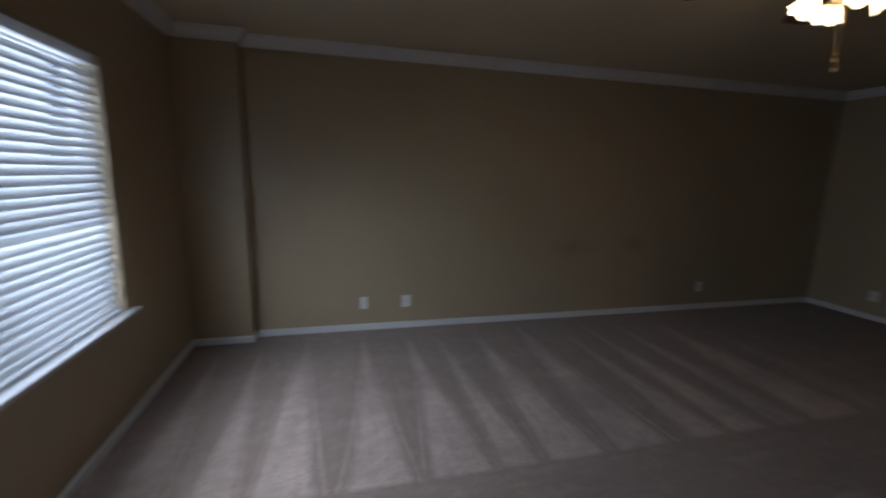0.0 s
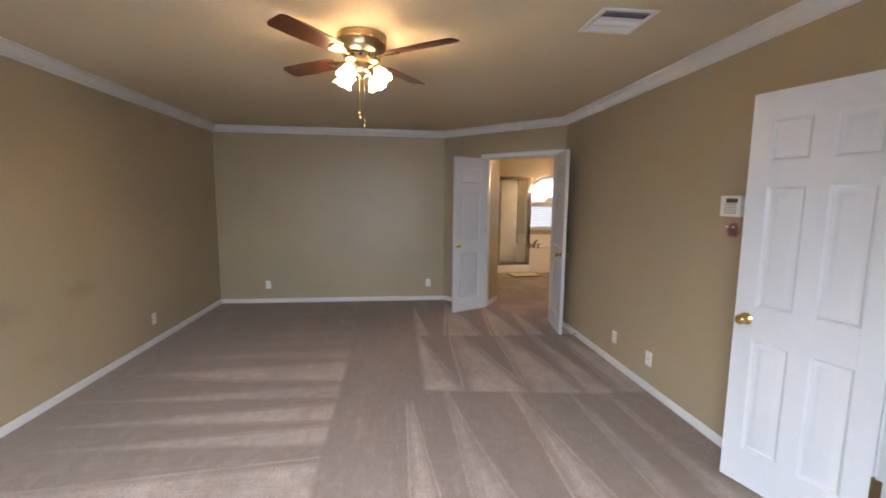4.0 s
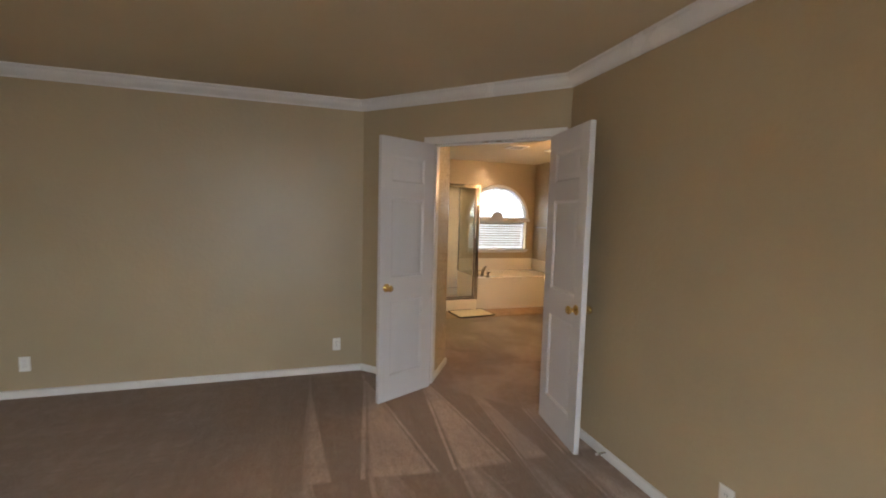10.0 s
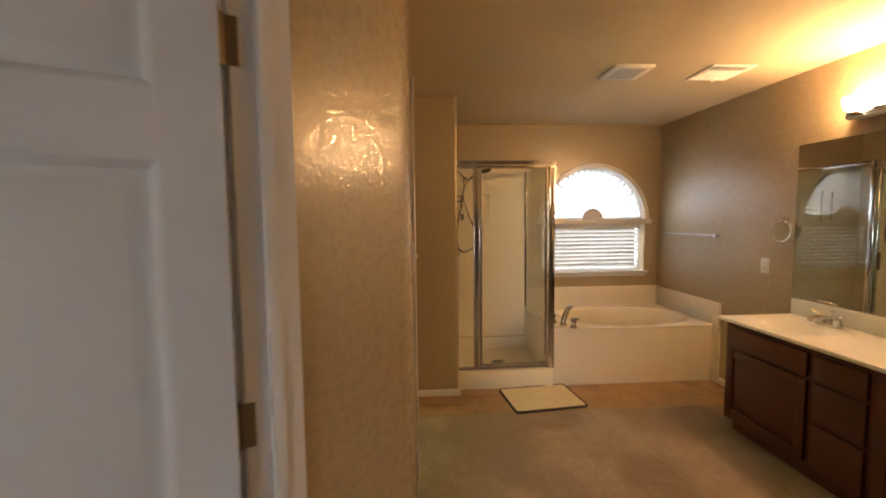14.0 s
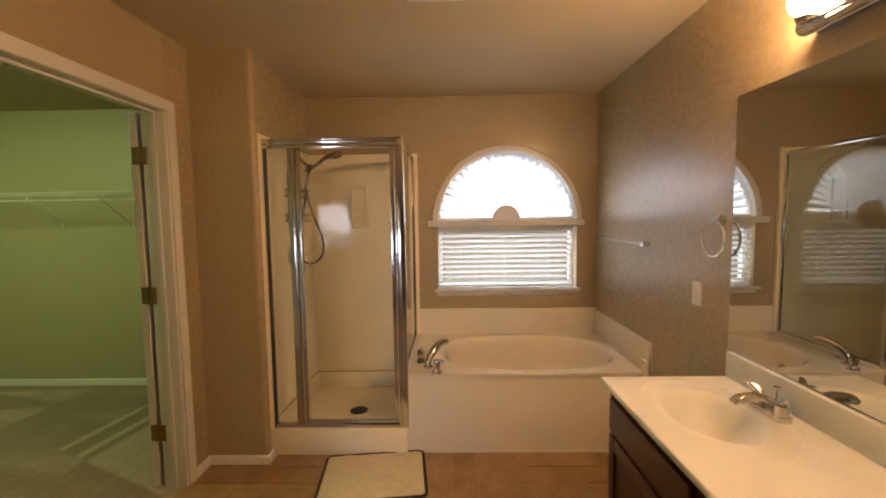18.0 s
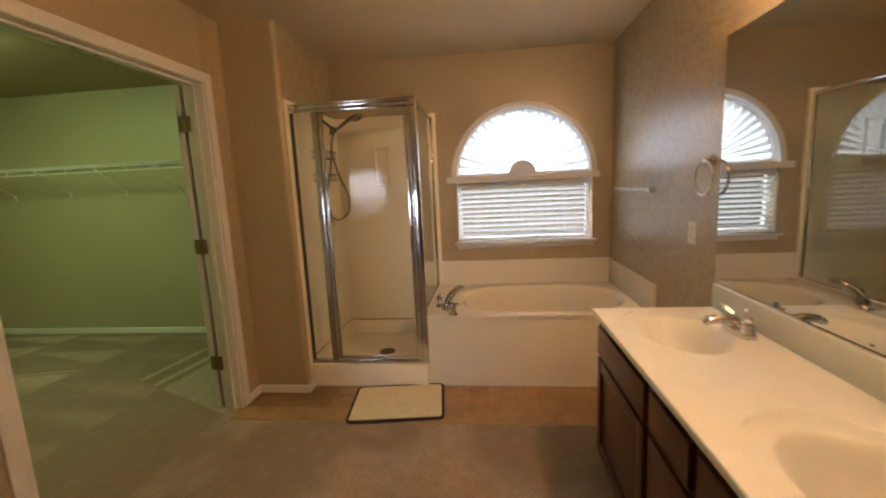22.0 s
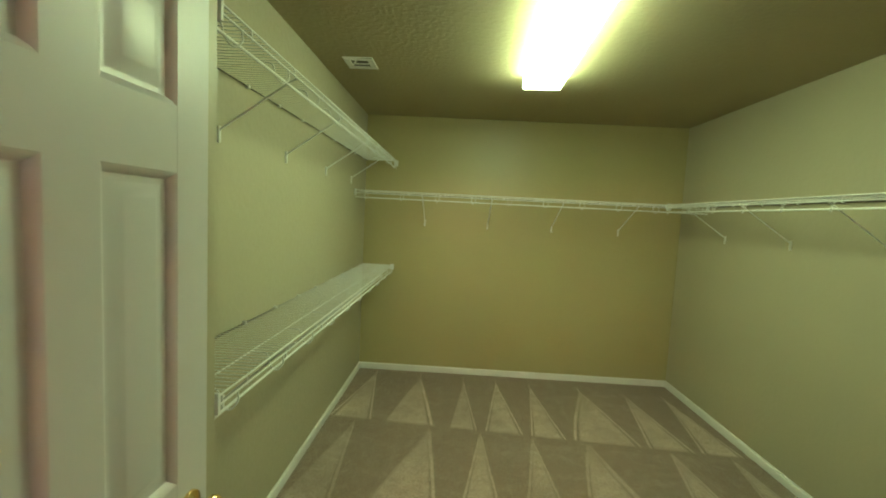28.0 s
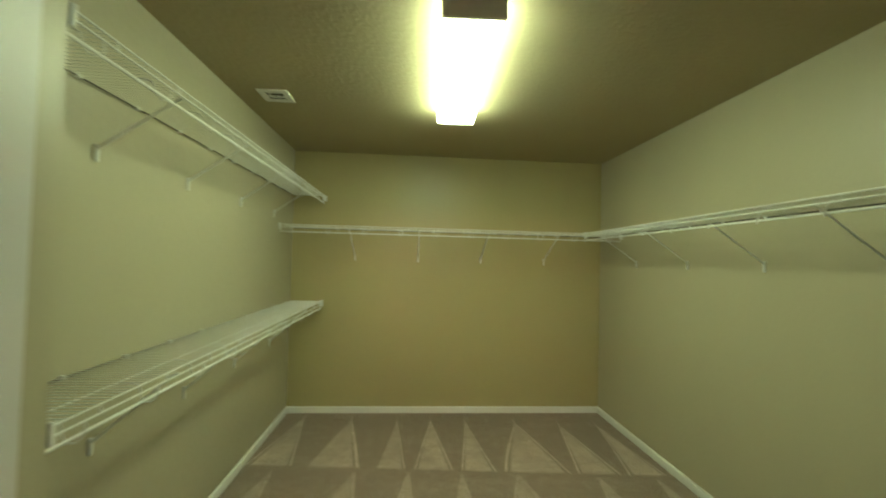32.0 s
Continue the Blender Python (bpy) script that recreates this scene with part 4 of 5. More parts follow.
# ---- blinds and windows ----
def slat_mesh(length, width, cloth):
    bm = bmesh.new()
    rows = []
    for i in range(5):
        u = (i / 4 - 0.5) * width
        zz = -0.0035 * (2 * u / width) ** 2
        rows.append([bm.verts.new((u, s * length / 2, zz + o)) for s in (-1, 1) for o in (0.0, -0.0028)])
    for a, b in zip(rows, rows[1:]):
        bm.faces.new((a[0], a[2], b[2], b[0]))
        bm.faces.new((a[1], b[1], b[3], a[3]))
        bm.faces.new((a[0], b[0], b[1], a[1]))
        bm.faces.new((a[2], a[3], b[3], b[2]))
    bm.faces.new(rows[0])
    bm.faces.new(rows[-1])
    return mesh_of(bm, "slat", cloth, True)


def blind(m, length, z0, z1, pitch, tilt, label, cords, cloth):
    """Slats run along y; x points out of the wall towards the room."""
    e = thing("window_blind", label, "blind", m)
    me = slat_mesh(length, 0.050, cloth)
    part("headrail", cuboid(-0.028, 0.028, -length / 2, length / 2, z1 - 0.045, z1, 0.003), cloth, e)
    part("bottom_rail", cuboid(-0.024, 0.024, -length / 2, length / 2, z0, z0 + 0.018, 0.004), cloth, e)
    k = int((z1 - 0.06 - z0 - 0.03) / pitch)
    for i in range(k + 1):
        s = new("slat", me)
        s.parent = e
        s.matrix_basis = pose(random.uniform(-0.001, 0.001), 0, z0 + 0.045 + i * pitch, random.uniform(-0.25, 0.25), tilt + random.uniform(-2.5, 2.5), 0)
    for y in cords:
        for x in (-0.026, 0.026):
            part("ladder_cord", tube([(x, y, z0 + 0.01), (x, y, z1 - 0.04)], 0.0014, 6), cloth, e)
    return e


# bedroom window
e = thing("window_1", "white vinyl bedroom window behind closed blinds", "window", None, "", "structure")
for a in ((WY0, WY1, WZ0, WZ0 + 0.05), (WY0, WY1, WZ1 - 0.05, WZ1), (WY0, WY0 + 0.05, WZ0 + 0.05, WZ1 - 0.05), (WY1 - 0.05, WY1, WZ0 + 0.05, WZ1 - 0.05), ((WY0 + WY1) / 2 - 0.03, (WY0 + WY1) / 2 + 0.03, WZ0 + 0.05, WZ1 - 0.05)):
    part("window_frame", cuboid(-2.405, -2.355, a[0], a[1], a[2], a[3], 0.004, seg=1), M_VINYL, e)
for y0, y1 in ((WY0 + 0.05, (WY0 + WY1) / 2 - 0.03), ((WY0 + WY1) / 2 + 0.03, WY1 - 0.05)):
    g = part("pane", cuboid(-2.385, -2.379, y0, y1, WZ0 + 0.05, WZ1 - 0.05), M_GLASS, e, smooth=False)
    g.visible_shadow = False
part("window_sill", cuboid(-2.355, -2.215, WY0 - 0.06, WY1 + 0.09, WZ0 - 0.022, WZ0 + 0.003, 0.006), M_TRIM, e, "white painted sill")
blind(pose(-2.295, (WY0 + WY1) / 2, 0), WY1 - WY0 - 0.02, WZ0 + 0.004, WZ1 - 0.002, 0.0435, 52, "white horizontal blinds closed over the bedroom window", (-0.72, 0, 0.72), M_BLIND)

# bathroom window
e = thing("window_2", "white arched bathroom window with a lower sash", "window", None, "", "structure")
for a in ((BY0, BY1, BZ0, BZ0 + 0.04), (BY0, BY0 + 0.035, BZ0 + 0.04, 1.40), (BY1 - 0.035, BY1, BZ0 + 0.04, 1.40), (BY0, BY1, 1.40, 1.46)):
    part("window_frame", cuboid(7.670, 7.720, a[0], a[1], a[2], a[3], 0.004, seg=1), M_VINYL, e)
g = part("pane", cuboid(7.695, 7.701, BY0 + 0.035, BY1 - 0.035, BZ0 + 0.04, 1.40), M_GLASS, e, smooth=False)
g.visible_shadow = False
bm = bmesh.new()
yz_prism([(AY + (AR - 0.002) * math.cos(a), 1.46 + (AR - 0.022) * math.sin(a)) for a in (math.pi * i / 28 for i in range(29))], 7.695, 7.701, bm)
g = part("pane", bm, M_GLASS, e, smooth=False)
g.visible_shadow = False
bm = bmesh.new()
R0, R1 = AR - 0.015, AR + 0.040
ang = [math.pi * i / 40 for i in range(41)]
rows = [[bm.verts.new((x, AY + r * math.cos(a), AZ + r * math.sin(a))) for x, r in ((7.575, R1), (7.560, R1 - 0.004), (7.557, R1 - 0.02), (7.561, R0 + 0.006), (7.575, R0), (7.615, R0))] for a in ang]
for a, b in zip(rows, rows[1:]):
    for j in range(5):
        bm.faces.new((a[j], a[j + 1], b[j + 1], b[j]))
part("arch_trim", bm, M_TRIM, e, "white arched trim")
part("mullion_shelf", cuboid(7.530, 7.675, BY0 - 0.050, BY1 + 0.078, 1.395, 1.447, 0.006), M_TRIM, e, "white ledge under the arch")
part("window_sill", cuboid(7.520, 7.675, BY0 - 0.025, BY1 + 0.025, BZ0 - 0.024, BZ0 + 0.002, 0.006), M_TRIM, e, "white painted sill")
part("apron", cuboid(7.560, 7.575, BY0 - 0.012, BY1 + 0.012, BZ0 - 0.058, BZ0 - 0.024, 0.004), M_TRIM, e)
blind(pose(7.625, AY + 0.012, 0, 0, 0, 180), 2 * AR - 0.055, BZ0 + 0.010, 1.393, 0.0425, -30, "white horizontal blinds half open over the tub", (-0.36, 0, 0.36), M_BATHBLIND)
fanshade = thing("arch_shade", "white pleated sunburst shade in the arched window", "window shade")
bm = bmesh.new()
NP = 25
folds = []
for i in range(NP * 2 + 1):
    a = math.pi * i / (NP * 2) + (random.uniform(-0.006, 0.006) if 0 < i < NP * 2 else 0)
    dx = 0.017 if i % 2 else -0.017
    folds.append([bm.verts.new((7.648 + dx * k, AY + r * math.cos(a), 1.463 + r * math.sin(a) * 0.985)) for r, k in ((0.06, 0.3), (AR - 0.004, 1.0))])
    if i % 2:
        # cloth strips added behind each fold to darken it against the daylight
        for layer in (0.003, 0.006, 0.009):
            fold_strip = [[bm.verts.new((7.648 + (dx + 0.004 + layer) * k, AY + r * math.cos(a + da), 1.463 + r * math.sin(a + da) * 0.985)) for r, k in ((0.06, 0.3), (AR - 0.004, 1.0))] for da in (-0.019, 0.019)]
            bm.faces.new((fold_strip[0][0], fold_strip[0][1], fold_strip[1][1], fold_strip[1][0]))
for p, q in zip(folds, folds[1:]):
    bm.faces.new((p[0], p[1], q[1], q[0]))
part("pleats", bm, M_SHADE, fanshade, smooth=False)
bm = bmesh.new()
yz_prism([(AY + 0.112 * math.cos(a), 1.452 + 0.112 * math.sin(a)) for a in (math.pi * i / 20 for i in range(21))], 7.615, 7.640, bm)
part("hub", bm, M_TRIM, fanshade, "half-round hub")
bm = bmesh.new()
rows = [[bm.verts.new((x, AY + r * math.cos(a), 1.455 + r * math.sin(a) * 0.975)) for x, r in ((7.612, AR - 0.001), (7.612, AR - 0.024), (7.668, AR - 0.024), (7.668, AR - 0.001))] for a in ang]
for a, b in zip(rows, rows[1:]):
    for j in range(4):
        bm.faces.new((a[j], a[(j + 1) % 4], b[(j + 1) % 4], b[j]))
for a in (rows[0], rows[-1]):
    bm.faces.new(a)
part("rim", bm, M_BLIND, fanshade, "thin arched rim")
part("base_rail", cuboid(7.620, 7.665, BY0 + 0.02, BY1 - 0.02, 1.447, 1.462, 0.003), M_BLIND, fanshade)


# ---- shower ----
SX, SY0, SY1 = 6.665, -0.316, -1.150
sh = thing("shower_stall", "white acrylic shower stall with low curb", "shower", None)
pan = bmesh.new()
cuboid(SX - 0.01, SX + 0.075, SY1 - 0.012, SY0 + 0.014, 0, 0.168, 0.012, bm=pan)
part("curb", pan, M_SURROUND, sh)
part("pan", cuboid(SX + 0.07, 7.563, SY1, SY0 + 0.01, 0, 0.085, 0.01), M_SURROUND, sh)
part("back_panel", cuboid(7.545, 7.574, SY1 - 0.035, SY0 + 0.014, 0.08, 1.985, 0.004), M_SURROUND, sh)
part("side_panel", cuboid(6.613, 7.547, SY0 - 0.006, SY0 + 0.0145, 0.168, 1.985, 0.004), M_SURROUND, sh)
part("side_panel", cuboid(SX + 0.07, 7.547, SY1 - 0.012, SY1 + 0.012, 0.08, 0.512, 0.004), M_SURROUND, sh)
NY0, NY1, NZ0, NZ1 = -0.785, -0.645, 1.400, 1.735
soap = part("soap_niche", cuboid(7.541, 7.549, NY0, NY1, NZ0, NZ1, 0.003), M_SURROUND, sh, "moulded soap niche")
for a in ((NY0, NY0 + 0.022, NZ0, NZ1), (NY1 - 0.022, NY1, NZ0, NZ1), (NY0 + 0.022, NY1 - 0.022, NZ1 - 0.022, NZ1), (NY0 + 0.022, NY1 - 0.022, NZ0, NZ0 + 0.018)):
    part("rim", cuboid(7.516, 7.542, a[0], a[1], a[2], a[3], 0.007), M_SURROUND, soap)
part("ledge", cuboid(7.486, 7.542, NY0 + 0.020, NY1 - 0.020, NZ0 + 0.085, NZ0 + 0.103, 0.006), M_SURROUND, soap)
for a in ((7.538, 7.5455, SY1 + 0.012, SY0 - 0.008), (SX + 0.075, 7.5455, SY0 - 0.012, SY0 - 0.006)):
    part("caulk_line", cuboid(a[0], a[1], a[2], a[3], 0.205, 0.210), plain("tan_caulk", (0.36, 0.26, 0.16), 0.7) if "tan_caulk" not in bpy.data.materials else bpy.data.materials["tan_caulk"], sh)
part("pan_lip", cuboid(7.520, 7.5455, SY1 + 0.012, SY0 - 0.008, 0.08, 0.205, 0.006), M_SURROUND, sh)
part("pan_lip", cuboid(SX + 0.075, 7.522, SY0 - 0.030, SY0 - 0.006, 0.08, 0.205, 0.006), M_SURROUND, sh)
dr = lathe([(0, 0.088), (0.055, 0.0885), (0.064, 0.0865), (0.064, 0.080), (0, 0.080)], 28, None, Matrix.Translation((7.09, -0.765, 0)))
drain = part("drain", dr, M_DRAIN, sh, "round dark metal drain")
for i in range(8):
    a = 2 * math.pi * i / 8
    part("drain_hole", lathe([(0, 0.0895), (0.007, 0.0894), (0.007, 0.0878), (0, 0.0878)], 10, None, Matrix.Translation((7.09 + 0.028 * math.cos(a), -0.765 + 0.028 * math.sin(a), 0))), M_DARK, drain)

en = thing("shower_enclosure", "aluminium framed glass shower enclosure with hinged door", "shower door")
TOP, BOT = 1.955, 0.168


def rail(name, x0, x1, y0, y1, z0, z1, b=0.004):
    return part(name, cuboid(x0, x1, y0, y1, z0, z1, b), M_ALU, en)


rail("header", SX + 0.010, SX + 0.045, SY1 - 0.015, SY0 - 0.006, TOP - 0.032, TOP, 0.005)
rail("header_lip", SX + 0.004, SX + 0.012, SY1 - 0.015, SY0 - 0.006, TOP - 0.012, TOP - 0.002, 0.003)
rail("sill_track", SX + 0.008, SX + 0.048, SY1 - 0.01, SY0 - 0.006, BOT - 0.002, BOT + 0.026, 0.005)
part("gasket", cuboid(SX + 0.008, SX + 0.046, SY0 - 0.023, SY0 - 0.015, BOT, TOP - 0.03), M_DARK, en, "black rubber gasket")
part("gasket", cuboid(SX + 0.046, SX + 0.050, -0.482, -0.474, BOT + 0.02, TOP - 0.03), M_DARK, en, "black rubber gasket")
rail("wall_channel", SX + 0.012, SX + 0.043, SY0 - 0.015, SY0 - 0.007, BOT, TOP - 0.03, 0.002)
rail("header_band", SX + 0.002, SX + 0.012, SY1 - 0.010, SY0 - 0.010, TOP - 0.060, TOP - 0.036, 0.004)
rail("hinge_post", SX + 0.008, SX + 0.047, -0.517, -0.474, BOT + 0.02, TOP - 0.03)
rail("corner_post", SX + 0.004, SX + 0.050, SY1 - 0.022, SY1 + 0.024, BOT, TOP + 0.002, 0.008)
rail("corner_post", SX + 0.000, SX + 0.014, SY1 + 0.020, SY1 + 0.034, BOT + 0.02, TOP - 0.03, 0.004)
rail("return_header", SX + 0.048, 7.550, SY1 - 0.012, SY1 + 0.016, TOP - 0.028, TOP - 0.002, 0.004)
rail("return_track", SX + 0.048, 7.550, SY1 - 0.010, SY1 + 0.014, 0.510, 0.529, 0.003)
rail("return_channel", 7.525, 7.547, SY1 - 0.010, SY1 + 0.014, 0.527, TOP - 0.028, 0.003)
g = part("fixed_pane", cuboid(SX + 0.025, SX + 0.030, -0.476, SY0 - 0.012, BOT + 0.02, TOP - 0.028), M_SGLASS, en, smooth=False)
g.visible_shadow = False
g = part("return_pane", cuboid(SX + 0.045, 7.530, SY1 + 0.000, SY1 + 0.005, 0.522, TOP - 0.024), M_RGLASS, en, smooth=False)
g.visible_shadow = False
dy0, dy1, dz0, dz1 = -0.522, SY1 + 0.040, BOT + 0.032, TOP - 0.040
leaf = part("door_frame", cuboid(SX + 0.016, SX + 0.038, dy0 - 0.024, dy0, dz0, dz1, 0.004), M_ALU, en)
part("rail", cuboid(SX + 0.016, SX + 0.038, dy1, dy0 - 0.024, dz1 - 0.022, dz1, 0.004), M_ALU, leaf)
part("rail", cuboid(SX + 0.016, SX + 0.038, dy1, dy0 - 0.024, dz0, dz0 + 0.020, 0.004), M_ALU, leaf)
part("stile", cuboid(SX + 0.014, SX + 0.040, dy1, dy1 + 0.024, dz0 + 0.020, dz1 - 0.022, 0.004), M_ALU, leaf)
g = part("door_pane", cuboid(SX + 0.025, SX + 0.030, dy1 + 0.020, dy0 - 0.020, dz0 + 0.016, dz1 - 0.018), M_SGLASS, leaf, smooth=False)
g.visible_shadow = False
part("pull", cuboid(SX - 0.010, SX + 0.016, dy1 + 0.004, dy1 + 0.016, 0.97, 1.13, 0.004), plain("bronze_pull", (0.16, 0.11, 0.07), 0.4, 0.8), leaf, "dark bronze pull")

# shower head, hose and valve on the plumbing wall
WYS = SY0 - 0.006
sd = thing("hand_shower", "chrome hand shower with hose on the shower wall", "shower head", None)
part("flange", lathe([(0, 0.012), (0.018, 0.010), (0.030, 0.002), (0.030, 0), (0, 0)], 24, None, pose(7.10, WYS, 1.925, 90)), M_CHROME_DARK, sd)
part("arm", tube(curve_points([(7.10, WYS, 1.925), (7.10, WYS - 0.045, 1.920), (7.10, WYS - 0.095, 1.880), (7.10, WYS - 0.130, 1.846)], 6), 0.0105, 12), M_CHROME_DARK, sd)
part("diverter", lathe([(0, 0.034), (0.019, 0.030), (0.023, 0), (0.019, -0.030), (0, -0.034)], 18, None, pose(7.10, WYS - 0.138, 1.828, 20)), M_CHROME_DARK, sd)
part("handle", tube(curve_points([(7.10, WYS - 0.138, 1.815), (7.10, WYS - 0.195, 1.852), (7.10, WYS - 0.255, 1.893), (7.10, WYS - 0.305, 1.916)], 6), [0.011] * 6 + [0.013] * 6 + [0.016] * 6 + [0.019], 12), M_CHROME_DARK, sd)
head = part("spray_head", lathe([(0, 0.024), (0.028, 0.020), (0.044, 0.004), (0.045, -0.010), (0.037, -0.016), (0, -0.016)], 28, None, pose(7.10, WYS - 0.336, 1.916, -20, 0, 0)), M_CHROME_DARK, sd)
part("spray_face", lathe([(0, -0.0165), (0.032, -0.0165), (0.032, -0.019), (0, -0.019)], 24, None, pose(7.10, WYS - 0.336, 1.916, -20, 0, 0)), M_DARK, head, "dark nozzle face")
part("hose", tube(curve_points([(7.10, WYS - 0.138, 1.795), (7.09, WYS - 0.118, 1.68), (7.08, WYS - 0.165, 1.50), (7.08, WYS - 0.225, 1.34), (7.09, WYS - 0.215, 1.22), (7.10, WYS - 0.140, 1.160), (7.11, WYS - 0.070, 1.190), (7.115, WYS - 0.050, 1.34), (7.115, WYS - 0.095, 1.58), (7.105, WYS - 0.128, 1.79)], 10), 0.0076, 8), M_HOSE, sd, "ribbed steel hose")
va = thing("shower_valve", "chrome single-lever shower valve", "shower valve", pose(7.10, WYS, 1.215))
part("plate", lathe([(0, 0.016), (0.050, 0.014), (0.078, 0.004), (0.078, 0), (0, 0)], 32, None, pose(0, 0, 0, 90)), M_CHROME, va)
part("hub", lathe([(0, 0.062), (0.020, 0.060), (0.026, 0.050), (0.026, 0.012), (0, 0.012)], 24, None, pose(0, 0, 0, 90)), M_CHROME, va)
part("lever", tube([(0, -0.048, 0), (0.02, -0.060, -0.045), (0.026, -0.075, -0.095)], [0.010, 0.008, 0.007], 10), M_CHROME, va)
cad = thing("shower_caddy", "wire shower caddy hung from the shower arm", "caddy", pose(7.10, WYS - 0.004, 0))
wires = [[(-0.055, -0.004, 1.50), (-0.055, -0.004, 1.80), (0, -0.02, 1.925), (0.055, -0.004, 1.80), (0.055, -0.004, 1.50)],
         [(-0.055, -0.004, 1.50), (-0.055, -0.004, 1.40), (0.055, -0.004, 1.40), (0.055, -0.004, 1.50)]]
for w in wires:
    part("frame_wire", tube(w, 0.0028, 6), M_CADDY, cad)
for z in (1.63, 1.46):
    for dz in (0, 0.05):
        part("basket_wire", tube([(-0.12, -0.004, z + dz), (-0.12, -0.10, z + dz), (0.12, -0.10, z + dz), (0.12, -0.004, z + dz), (-0.12, -0.004, z + dz)], 0.0030, 6), M_CADDY, cad)
    for i in range(9):
        x = -0.10 + i * 0.025
        part("basket_wire", tube([(x, -0.004, z + 0.05), (x, -0.004, z), (x, -0.10, z), (x, -0.10, z + 0.05)], 0.0022, 5), M_CADDY, cad)

# ---- bathtub ----
TX, TD = 6.685, 0.512
tub = thing("bathtub", "almond garden tub with flat front and raised splash", "bathtub")
part("apron", cuboid(TX, TX + 0.03, -2.628, SY1 - 0.013, 0.0, TD - 0.02, 0.003), M_TUB, tub)
part("base_trim", cuboid(TX - 0.006, TX, -2.628, SY1 - 0.013, 0.0, 0.012, 0.002), M_TRIM, tub)
deck = bmesh.new()
cx, cy, rx, ry = 7.105, -1.975, 0.372, 0.590
N = 64


def hit_rect(a):
    c, s = math.cos(a), math.sin(a)
    k = min((7.574 - cx) / c if c > 1e-6 else (TX - 0.012 - cx) / c if c < -1e-6 else 9, (SY1 - 0.013 - cy) / s if s > 1e-6 else (-2.628 - cy) / s if s < -1e-6 else 9)
    return cx + c * k, cy + s * k


angs = sorted([2 * math.pi * i / N for i in range(N)] + [math.atan2(yy - cy, xx - cx) % (2 * math.pi) for xx in (7.574, TX - 0.012) for yy in (SY1 - 0.013, -2.628)])
prof = [(1.08, TD), (1.03, TD + 0.002), (0.995, TD - 0.006), (0.96, TD - 0.03), (0.90, TD - 0.18), (0.82, TD - 0.30), (0.66, TD - 0.385), (0.40, TD - 0.41), (0.02, TD - 0.415)]
lines = []
for a in angs:
    ox, oy = hit_rect(a)
    row = [(ox, oy, TD - 0.024), (ox, oy, TD - 0.004), (ox + (cx - ox) * 0.008, oy + (cy - oy) * 0.008, TD)]
    se = (abs(math.cos(a)) ** 2.5 + abs(math.sin(a)) ** 2.5) ** (-1 / 2.5)
    row += [(cx + rx * k * math.cos(a) * se, cy + ry * k * math.sin(a) * se, z) for k, z in prof]
    lines.append([deck.verts.new(p) for p in row])
for i in range(len(lines)):
    a, b = lines[i], lines[(i + 1) % len(lines)]
    for j in range(len(a) - 1):
        deck.faces.new((a[j], b[j], b[j + 1], a[j + 1]))
deck.faces.new([r[-1] for r in lines])
part("basin", deck, M_TUB, tub)
part("splash", cuboid(7.553, 7.574, -2.628, SY1 - 0.034, TD, 0.722, 0.004), M_TUB, tub)
part("splash", cuboid(6.600, 7.553, -2.629, -2.608, TD + 0.001, 0.715, 0.004), M_TUB, tub)
part("end_fill", cuboid(6.600, TX, -2.629, -2.605, 0, 0.60, 0.003), M_TUB, tub)
part("drain", lathe([(0, 0.006), (0.026, 0.005), (0.030, 0), (0, 0)], 20, None, pose(cx, cy, TD - 0.414)), M_CHROME, tub, "chrome drain")
part("overflow", lathe([(0, 0.010), (0.028, 0.008), (0.034, 0), (0, 0)], 20, None, pose(cx, cy + ry * 0.885, TD - 0.14, 78, 0, 0)), M_CHROME, tub, "chrome overflow plate")

tf = thing("tub_faucet", "chrome deck-mounted tub faucet with two knobs", "faucet", pose(6.790, -1.295, TD, 0, 0, 30) @ Matrix.Scale(1.08, 4))
part("spout_base", lathe([(0, 0), (0.030, 0), (0.030, 0.008), (0.024, 0.016), (0.020, 0.05), (0, 0.05)], 24), M_CHROME, tf)
part("spout", tube(curve_points([(0, 0, 0.02), (0.003, -0.018, 0.065), (0.018, -0.062, 0.105), (0.036, -0.112, 0.124), (0.048, -0.150, 0.120)], 7), [0.024] * 14 + [0.021] * 14 + [0.015], 14), M_CHROME, tf)
for sx in (-0.105, 0.105):
    part("handle_base", lathe([(0, 0), (0.030, 0), (0.029, 0.008), (0.020, 0.018), (0.018, 0.030), (0, 0.030)], 22, None, Matrix.Translation((sx, 0.0, 0))), M_CHROME, tf)
    part("handle", lathe([(0, 0.080), (0.012, 0.079), (0.021, 0.074), (0.024, 0.066), (0.023, 0.050), (0.018, 0.036), (0.017, 0.030), (0, 0.030)], 18, None, Matrix.Translation((sx, 0, 0))), M_CHROME, tf)
    part("lever", tube([(sx, 0, 0.068), (sx + (0.022 if sx > 0 else -0.022), -0.016, 0.072), (sx + (0.034 if sx > 0 else -0.034), -0.025, 0.071)], [0.010, 0.009, 0.007], 8), M_CHROME, tf)

